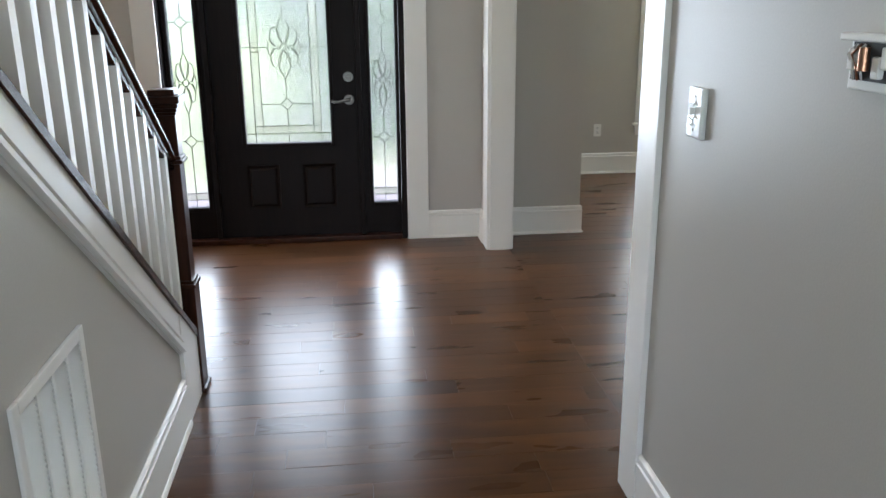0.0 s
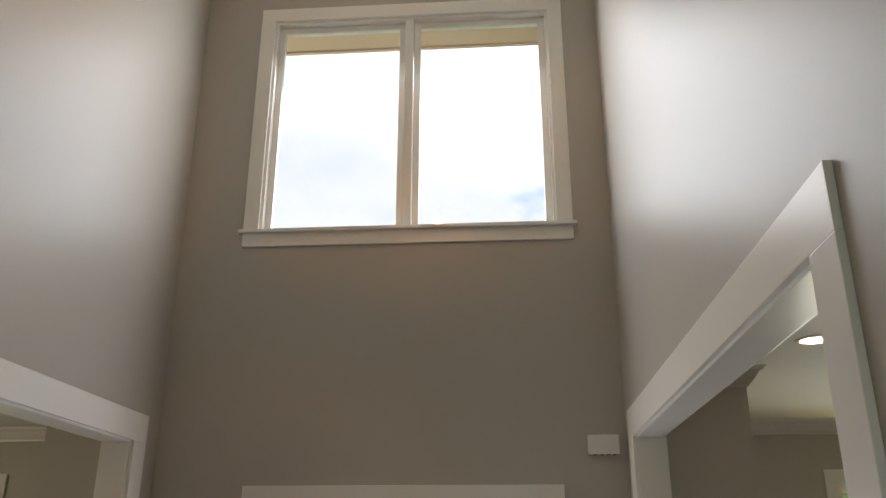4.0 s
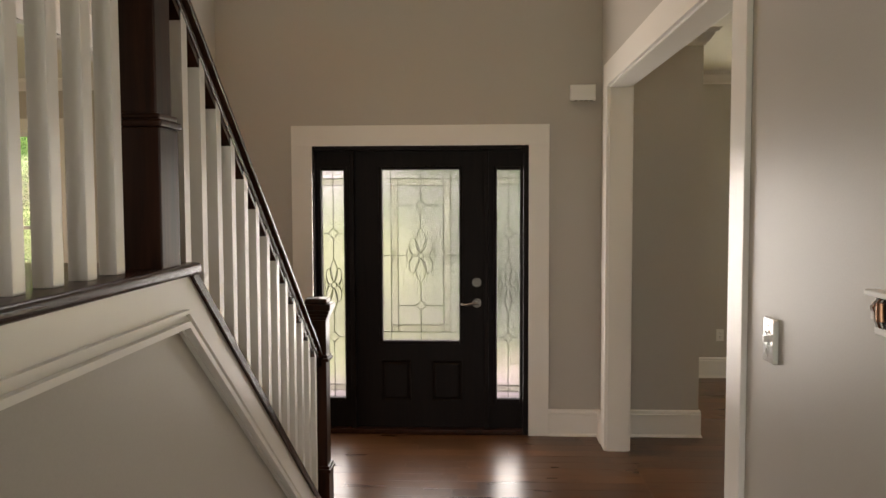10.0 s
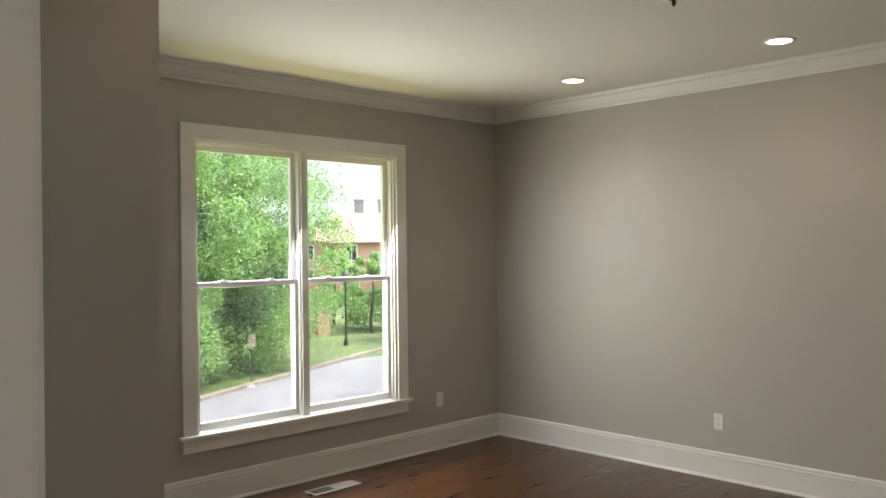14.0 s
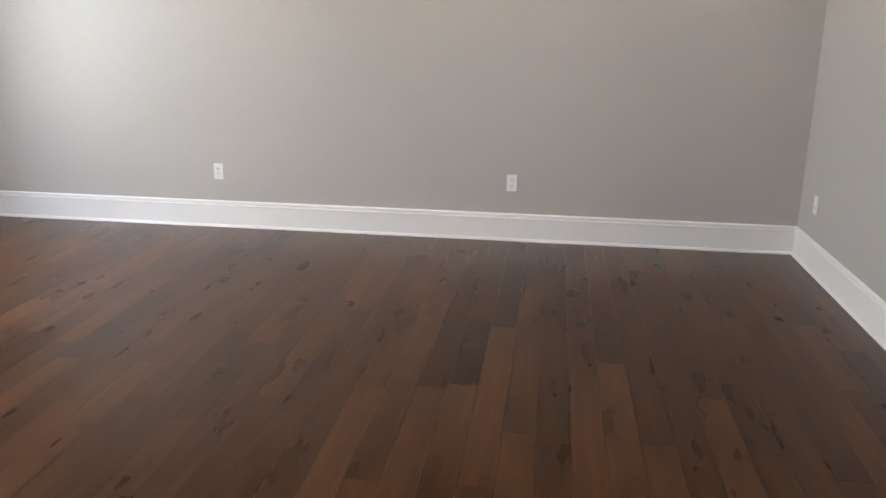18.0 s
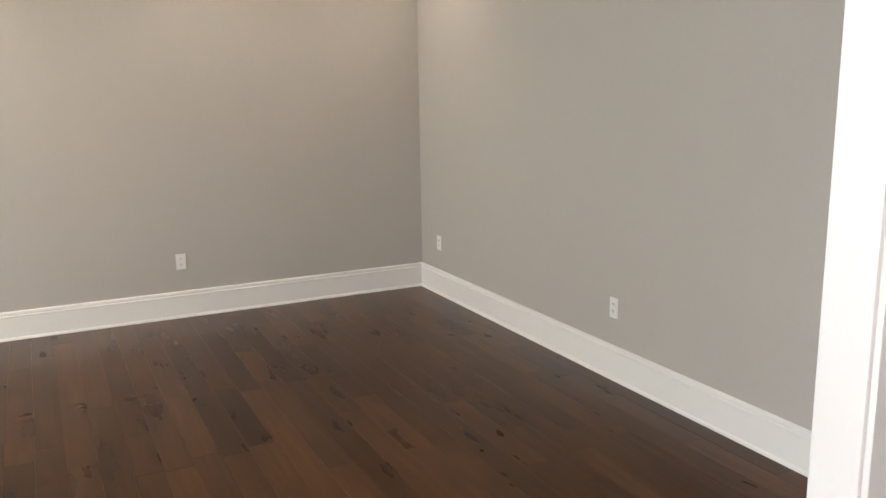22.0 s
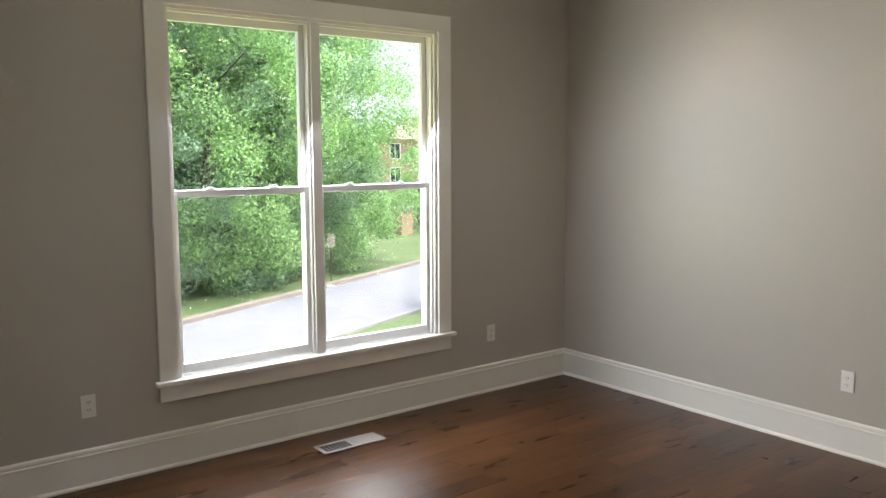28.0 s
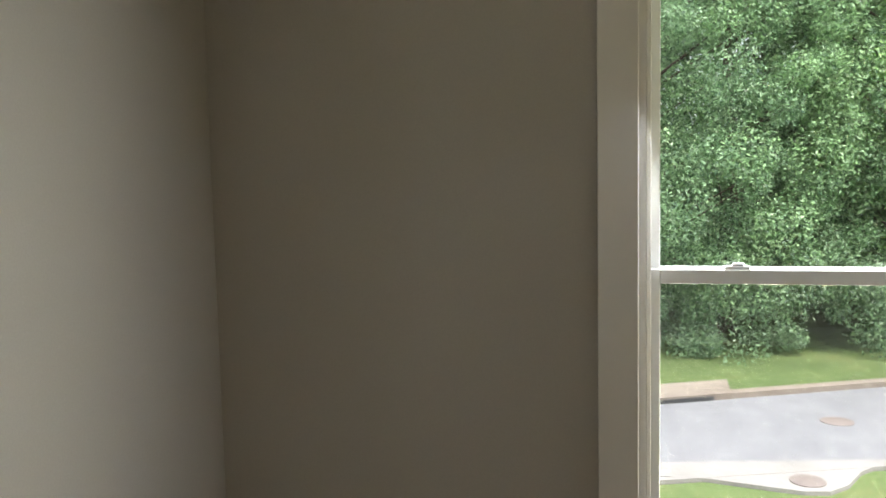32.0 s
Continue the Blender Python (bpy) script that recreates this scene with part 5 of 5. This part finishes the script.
def ribbon(name, a, b, z0, z1, material, label, category, x0=-40.0, x1=70.0, step=1.5):
    """A strip between two lines y = a(x) and y = b(x) with a top at z1 and sides down to z0."""
    bm = bmesh.new()
    rows = []
    x = x0
    while x <= x1 + 1e-6:
        rows.append([bm.verts.new((x, a(x), z0)), bm.verts.new((x, a(x), z1)), bm.verts.new((x, b(x), z1)), bm.verts.new((x, b(x), z0))])
        x += step
    for p, q in zip(rows, rows[1:]):
        for k in range(3):
            bm.faces.new((p[k], q[k], q[k + 1], p[k + 1]))
    return structure(name, bm, material, label, category)


ribbon("road", near_line, kerb_line, STREET - 0.2, STREET, ASPHALT, "pale grey asphalt street in sun and tree shade", "road")
ribbon("kerb", kerb_line, lambda x: kerb_line(x) + 0.35, STREET - 0.2, STREET + 0.13, KERBSTONE, "weathered concrete kerb of the far side", "kerb")
ribbon("gutter", lambda x: near_line(x) - 0.14, near_line, STREET - 0.2, STREET + 0.02, CONCRETE, "concrete gutter of the near side", "kerb")


def lid(x, y, z, r, name, label):
    t = thing(name, (x, y, z), label, "manhole cover", "street covers")
    bm = bmesh.new()
    lathe(bm, x, y, [(r, z - 0.05), (r, z + 0.012), (r - 0.04, z + 0.016), (0.0, z + 0.016)], 28)
    part("cover", bm, IRON, t)


IRON = ground_material("rusty_iron", [(0.3, (0.13, 0.105, 0.095)), (0.7, (0.22, 0.18, 0.16))], 20.0, 0.7)
lid(8.55, 18.2, STREET, 0.33, "manhole_cover", "rusty iron manhole cover in the street")
lid(7.32, 14.50, STREET + 0.02, 0.29, "inlet_cover", "round iron cover on the concrete inlet apron")
bm = bmesh.new()
rim = ((4.4, 14.30), (5.7, 14.34), (6.7, 14.12), (7.2, 14.03), (7.6, 14.10), (7.95, 14.45), (8.3, 15.15), (8.75, 15.62), (9.4, 15.80), (9.4, 16.0), (4.4, 14.9))
low, top = [bm.verts.new((x, y, STREET - 0.3)) for x, y in rim], [bm.verts.new((x, y, STREET + 0.014)) for x, y in rim]
bm.faces.new(top)
for k in range(len(rim)):
    n = (k + 1) % len(rim)
    bm.faces.new((low[k], low[n], top[n], top[k]))
structure("inlet_apron", bm, CONCRETE, "pale concrete apron round the drain inlet", "pavement", 0.0)
ribbon("drain_inlet", lambda x: kerb_line(x) - 0.02, lambda x: kerb_line(x) + 1.25, STREET - 0.1, STREET + 0.15, KERBSTONE, "brown weathered concrete kerb inlet with a dark mouth", "kerb", 2.4, 6.6, 0.7)
ribbon("inlet_mouth", lambda x: kerb_line(x) - 0.035, lambda x: kerb_line(x) - 0.02, STREET + 0.005, STREET + 0.105, SLOT, "dark opening of the kerb inlet", "kerb", 2.7, 6.2, 0.7)


# ---- trees ----
def leaves(rnd, clumps, per, size):
    """Small pointed leaves scattered in clumps: vertices and faces."""
    verts, faces = [], []
    for (cx, cy, cz, r) in clumps:
        for _ in range(per):
            v = Vector((rnd.gauss(0, 1), rnd.gauss(0, 1), rnd.gauss(0, 0.75)))
            v = v.normalized() * r * (0.45 + 0.6 * rnd.random() ** 0.6)
            p = Vector((cx, cy, cz)) + v
            s = size * rnd.uniform(0.6, 1.35)
            up = (v.normalized() * 0.7 + Vector((rnd.uniform(-1, 1), rnd.uniform(-1, 1), rnd.uniform(0.0, 1.3)))).normalized()
            a = up.orthogonal().normalized()
            a.rotate(Matrix.Rotation(rnd.uniform(0, 6.28), 3, up))
            c = up.cross(a)
            k = len(verts)
            verts += [p - a * s, p + c * s * 0.42 + up * s * 0.1, p + a * s, p - c * s * 0.42 + up * s * 0.1]
            faces.append((k, k + 1, k + 2, k + 3))
    return verts, faces


def leaf_mesh(name, rnd, clumps, per, size, material):
    me = bpy.data.meshes.new(name)
    v, f = leaves(rnd, clumps, per, size)
    me.from_pydata([tuple(p) for p in v], [], f)
    me.materials.append(material)
    return me


def tree(seed, height, spread, low, material, label, n=170, per=560, size=0.064, puff=0.21):
    """A leafy tree at the origin: tapered trunk with limbs, crown of leaf clumps with gaps."""
    rnd = random.Random(seed)
    t = thing("tree", (0, 0, 0), label, "tree", "street trees")
    bm = bmesh.new()
    pts = [Vector((0.12 * height * 0.1 * math.sin(k * 1.3 + seed), 0.1 * math.cos(k * 0.9 + seed), height * 0.9 * k / 8)) for k in range(9)]
    r0 = height * 0.017 + 0.05
    for k in range(8):
        cyl(bm, pts[k], pts[k + 1], r0 * (1 - k / 8.8), r0 * (1 - (k + 1) / 8.8), 9)
    clumps = []
    for _ in range(n):
        f = rnd.uniform(low, 1.0)
        wide = spread * (0.55 + 0.6 * math.sin(math.pi * min(1, (f - low) / (1 - low) * 0.86 + 0.12)))
        a, q = rnd.uniform(0, 6.283), rnd.uniform(0.25, 1.0) ** 0.6
        c = (math.cos(a) * wide * q, math.sin(a) * wide * q, f * height, rnd.uniform(0.55, 1.25) * spread * puff)
        clumps.append(c)
    for c in clumps[::5]:
        b0 = max(0.15, c[2] / height - 0.16) * height
        base = Vector((0, 0, min(b0, height * 0.85)))
        cyl(bm, base, Vector(c[:3]), r0 * 0.17, r0 * 0.03, 6)
    part("trunk", bm, BARK, t, "grey brown trunk with limbs")
    crown_ob = new("crown", leaf_mesh("crown", rnd, clumps, per, size, material))
    crown_ob.parent = t
    return t


def place(t, x, y, turn):
    m = Matrix.Translation((x, y, outside_height(x, y) - 0.1)) @ Matrix.Rotation(turn, 4, "Z")
    return copy_thing(t, m)


KINDS = [
    tree(1, 15.0, 4.2, 0.08, LEAF_A, "tall leafy green tree at the wood's edge"),
    tree(2, 13.0, 4.6, 0.06, LEAF_B, "sunlit yellow green leafy tree at the wood's edge"),
    tree(3, 15.0, 4.4, 0.10, LEAF_C, "dark green leafy tree at the wood's edge"),
    tree(4, 12.5, 4.4, 0.10, LEAF_A, "tall green tree deeper in the wood", 110, 260, 0.12, 0.30),
    tree(8, 13.0, 4.6, 0.12, LEAF_C, "tall dark green tree deeper in the wood", 110, 260, 0.12, 0.30),
]
rnd = random.Random(11)
spots = []
x = -16.0
while x < 22.5:
    y = wood_edge(x)
    if not -8.5 < x < 1.0:           # the wood opens before the front door
        spots.append((x + rnd.uniform(-0.8, 0.8), y + rnd.uniform(2.6, 4.4)))
        spots.append((x + rnd.uniform(-1.5, 1.5), y + rnd.uniform(7.0, 10.0)))
    x += 4.0
spots.append((21.8, 31.6))
used = [False] * 5
for k, (x, y) in enumerate(spots):
    i = (0, 3, 1, 4, 2, 4, 0, 3, 2, 3, 1, 4)[k % 12]
    turn = rnd.uniform(0, 6.28)
    if not used[i]:
        KINDS[i].location = (x, y, outside_height(x, y) - 0.1)
        KINDS[i].rotation_euler = (0, 0, turn)
        used[i] = True
    else:
        place(KINDS[i], x, y, turn)
young = tree(5, 4.9, 1.5, 0.30, LEAF_B, "young sunlit tree on the far lawn", 26, 260, 0.09, 0.30)
young.location = (35.0, 41.5, outside_height(35, 41.5))
near_tree = tree(6, 5.5, 2.4, 0.25, LEAF_B, "bright leafy tree with low branches over the lawn", 46, 420, 0.075, 0.27)
near_tree.location = (22.6, 17.6, STREET)
for x, y, turn in ((34.3, 36.7, 1.0), (33.3, 32.3, 2.6), (37.5, 36.0, 4.0)):
    place(young, x, y, turn)

# undergrowth along the foot of the wood
clumps = []
x = -18.0
while x < 22.5:
    y = wood_edge(x)
    for _ in range(0 if -8.5 < x < 1.0 else 5):
        q = rnd.uniform(0.0, 1.0)
        clumps.append((x + rnd.uniform(-0.9, 0.9), y + 0.2 + rnd.uniform(0.0, 1.2) + 1.1 * q, STREET + 0.25 + 3.6 * q * rnd.uniform(0.6, 1.0), rnd.uniform(0.35, 1.15)))
    x += 0.8
ob = new("undergrowth", leaf_mesh("undergrowth", rnd, clumps, 480, 0.060, LEAF_C))
tagged(ob, "dense dark green shrubs along the foot of the wood", "shrubs", "", "stuff")
clumps = []
x = 29.0
while x < 48.0:
    for _ in range(4):
        clumps.append((x + rnd.uniform(-0.6, 0.6), 43.5 - (x - 29.0) * 0.75 + rnd.uniform(-1.2, 1.2), STREET + rnd.uniform(0.5, 2.6), rnd.uniform(0.5, 0.95)))
    x += 0.8
ob = new("hedge", leaf_mesh("hedge", rnd, clumps, 170, 0.12, LEAF_B))
tagged(ob, "loose sunlit green shrubs before the brick house", "shrubs", "", "stuff")
clumps = []
for k in range(150):
    a = radians(rnd.uniform(-60, 75))
    d = rnd.uniform(110, 150)
    h = 9.0 + 3.0 * math.sin(a * 5.0) + rnd.uniform(-2.5, 1.5)
    for z in (0.25, 0.7):
        clumps.append((math.sin(a) * d, math.cos(a) * d, STREET + h * z, rnd.uniform(3.5, 6.0)))
ob = new("far_woods", leaf_mesh("far_woods", rnd, clumps, 90, 0.9, LEAF_A))
tagged(ob, "distant wooded hill in green leaf", "woods", "", "stuff")


# ---- street sign and neighbouring house ----
def street_sign(x, y):
    z = outside_height(x, y)
    t = thing("street_sign", (x, y, z), "grey street sign on a thin post seen from behind", "sign", "")
    bm = bmesh.new()
    cyl(bm, (x, y, z), (x, y, z + 2.05), 0.03, 0.028, 10)
    part("post", bm, BARK, t)
    bm = bmesh.new()
    box(bm, x - 0.17, y - 0.05, z + 1.55, x + 0.17, y - 0.035, z + 2.05)
    part("panel", bm, KERBSTONE, t, "grey back of the sign panel", 0.01)
    bm = bmesh.new()
    bmesh.ops.create_icosphere(bm, subdivisions=2, radius=0.3, matrix=Matrix.Translation((x - 0.5, y - 0.6, z + 0.05)) @ Matrix.Diagonal((1.1, 0.8, 0.5, 1)))
    tagged(part("rock", bm, CONCRETE, None, "", 0, True), "pale rounded stone on the verge", "rock")


street_sign(19.4, 26.0)


def street_lamp(x, y):
    """A dark post lamp with a lantern."""
    z = outside_height(x, y)
    t = thing("street_lamp", (x, y, z), "dark metal post lamp on the far lawn", "street lamp", "")
    bm = bmesh.new()
    lathe(bm, x, y, [(0.0, z), (0.13, z), (0.13, z + 0.25), (0.08, z + 0.34), (0.055, z + 0.6), (0.045, z + 3.3), (0.07, z + 3.36), (0.0, z + 3.4)], 12)
    part("post", bm, BLACKMETAL, t, "", 0, True)
    bm = bmesh.new()
    lathe(bm, x, y, [(0.06, z + 3.38), (0.14, z + 3.48), (0.18, z + 3.90), (0.0, z + 3.92)], 8)
    part("lantern", bm, KERBSTONE, t, "dull glass lantern")
    bm = bmesh.new()
    lathe(bm, x, y, [(0.22, z + 3.90), (0.12, z + 4.04), (0.03, z + 4.12), (0.0, z + 4.2)], 8)
    part("lantern_cap", bm, BLACKMETAL, t)


def brick_pier(x, y):
    z = outside_height(x, y)
    t = thing("brick_pier", (x, y, z), "square red brick pier with a pale stone cap", "pier", "")
    bm = bmesh.new()
    box(bm, x - 0.42, y - 0.42, z, x + 0.42, y + 0.42, z + 1.45)
    part("shaft", bm, BRICK, t, "", 0.01)
    bm = bmesh.new()
    box(bm, x - 0.5, y - 0.5, z + 1.45, x + 0.5, y + 0.5, z + 1.62)
    part("cap", bm, CONCRETE, t, "", 0.02)


BLACKMETAL = plain("dark_metal", (0.02, 0.02, 0.022), 0.45)
street_lamp(29.6, 33.2)
brick_pier(31.3, 38.0)


def house(cx, cy, turn):
    z = outside_height(cx, cy)
    t = thing("house", (cx, cy, z), "two-storey red brick house with a hipped brown roof and chimneys", "house", "")
    m = Matrix.Translation((cx, cy, z)) @ Matrix.Rotation(turn, 4, "Z")

    def add(name, coords, material, parent, label="", bevel=0.0):
        bm = bmesh.new()
        for c in coords:
            box(bm, *c)
        bm.transform(m)
        return part(name, bm, material, parent, label, bevel)

    body = add("wall", [(-9, -5, 0, 9, 5, 5.2), (-4.5, -7.5, 0, 2.5, -5, 5.0)], BRICK, t, "red brick walls")
    for x0, y0, x1, y1, z0, h in ((-9.6, -5.6, 9.6, 5.6, 5.2, 3.1), (-5.1, -8.1, 3.1, -2.0, 5.0, 1.9)):
        bm = bmesh.new()
        a = [bm.verts.new(p) for p in ((x0, y0, z0), (x1, y0, z0), (x1, y1, z0), (x0, y1, z0))]
        wx, wy = (x1 - x0), (y1 - y0)
        if wx > wy:
            r = [bm.verts.new((x0 + wy / 2, (y0 + y1) / 2, z0 + h)), bm.verts.new((x1 - wy / 2, (y0 + y1) / 2, z0 + h))]
            bm.faces.new((a[0], a[1], r[1], r[0]))
            bm.faces.new((a[2], a[3], r[0], r[1]))
            bm.faces.new((a[1], a[2], r[1]))
            bm.faces.new((a[3], a[0], r[0]))
        bm.faces.new(a[::-1])
        bm.transform(m)
        part("roof", bm, ROOFING, t, "brown shingle roof")
    for x in (-2.0, 0.6):
        ch = add("chimney", [(x - 0.5, 0.6, 6.2, x + 0.5, 1.6, 9.6)], CONCRETE, t, "pale rendered chimney")
        add("chimney_cap", [(x - 0.6, 0.5, 9.6, x + 0.6, 1.7, 9.8)], CONCRETE, ch)
    for x in (-7.2, -2.8, 0.8, 4.6, 7.2):
        for z0 in (0.8, 3.2):
            y = -7.5 if -4.5 < x < 2.5 else -5.0
            wn = add("window", [(x - 0.55, y - 0.06, z0, x + 0.55, y, z0 + 1.6)], VINYL, t, "white framed window")
            add("pane", [(x - 0.47, y - 0.08, z0 + 0.08, x - 0.03, y - 0.06, z0 + 1.52), (x + 0.03, y - 0.08, z0 + 0.08, x + 0.47, y - 0.06, z0 + 1.52)], DARKGLASS, wn)


DARKGLASS = plain("dark_window_glass", (0.03, 0.035, 0.04), 0.08)
house(59.5, 66.6, radians(-38))

# ---- outside of this house: eaves and porch ----
slab("eaves_soffit", -6.0, 0.15, 5.475, 3.6, 0.43, 5.50, SOFFIT, "tan vented soffit under the eaves", "soffit")
slab("eaves_fascia", -6.0, 0.43, 5.46, 3.6, 0.46, 5.68, SOFFIT, "tan fascia board of the eaves", "fascia")
slab("porch", -0.4, 0.15, -0.55, 3.2, 2.0, -0.04, CONCRETE, "pale concrete porch slab at the front door", "porch")
slab("front_path", 0.7, 2.0, -0.75, 2.3, 4.6, -0.52, CONCRETE, "pale concrete path from the porch", "path")
# Unseen block, added to keep outside light off the high hall window.
bm = bmesh.new()
box(bm, BX - 0.15, 0.15, DZ + 0.3, DX1 + 0.15, DY1 + 0.15, 6.1)
structure("light_block_upper", bm, BLOCK_PAINT, "unseen light block in the place of a storey above the dining room", "wall")

# ---- floor planks ----
def floor(name, x0, y0, x1, y1, seed, label, width=0.127, lead=None):
    """A boarded floor: boards run along x, each one a piece with eased edges, over a dark subfloor."""
    rnd = random.Random(seed)
    bm = bmesh.new()
    box(bm, x0, y0, -0.30, x1, y1, -0.012)
    base = structure(name, bm, SLOT, label, "floor")
    meshes = {}
    y = y0
    while y < y1 - 0.01:
        w = min(width, y1 - y)
        x = x0 - rnd.uniform(0.0, 1.0)
        while x < x1:
            ln = rnd.choice((0.4, 0.6, 0.8, 1.0, 1.2, 1.5))
            a, b = max(x, x0), min(x + ln, x1)
            if b - a > 0.04:
                key = (round(b - a, 3), round(w, 3))
                if key not in meshes:
                    q = bmesh.new()
                    g = 0.0004
                    lx, ly = (b - a) / 2 - g, w / 2 - g
                    e = 0.0012
                    rings = []
                    for ox, oy, z in ((0, 0, -0.012), (0, 0, -0.00025), (0, e, 0.0)):
                        rings.append([q.verts.new((sx * (lx - ox), sy * (ly - oy), z)) for sx, sy in ((-1, -1), (1, -1), (1, 1), (-1, 1))])
                    for r0, r1 in zip(rings, rings[1:]):
                        for k in range(4):
                            q.faces.new((r0[k], r0[(k + 1) % 4], r1[(k + 1) % 4], r1[k]))
                    q.faces.new(rings[-1])
                    me = bpy.data.meshes.new("plank")
                    q.to_mesh(me)
                    q.free()
                    me.materials.append(PLANK)
                    meshes[key] = me
                ob = new("plank", meshes[key])
                ob.parent = base
                ob.location = ((a + b) / 2, y + w / 2, rnd.uniform(-0.0003, 0.0003))
                ob.rotation_euler = (rnd.uniform(-0.0016, 0.0016), 0, 0)
            x += ln
        y += width


FL = "dark brown hand-scraped hardwood plank floor"
floor("floor_foyer", FX0, HALL, DX0, 0.0, 3, FL)
floor("floor_dining", DX0, DY0, DX1, 0.0, 5, FL)
floor("floor_bay", BX, 0.0, DX1, DY1, 7, FL)
slab("floor_left_room", LX0, DY0, -0.3, 0.0, DY1, 0.0, DARK_Y, "dark wooden floor of the side room", "floor")
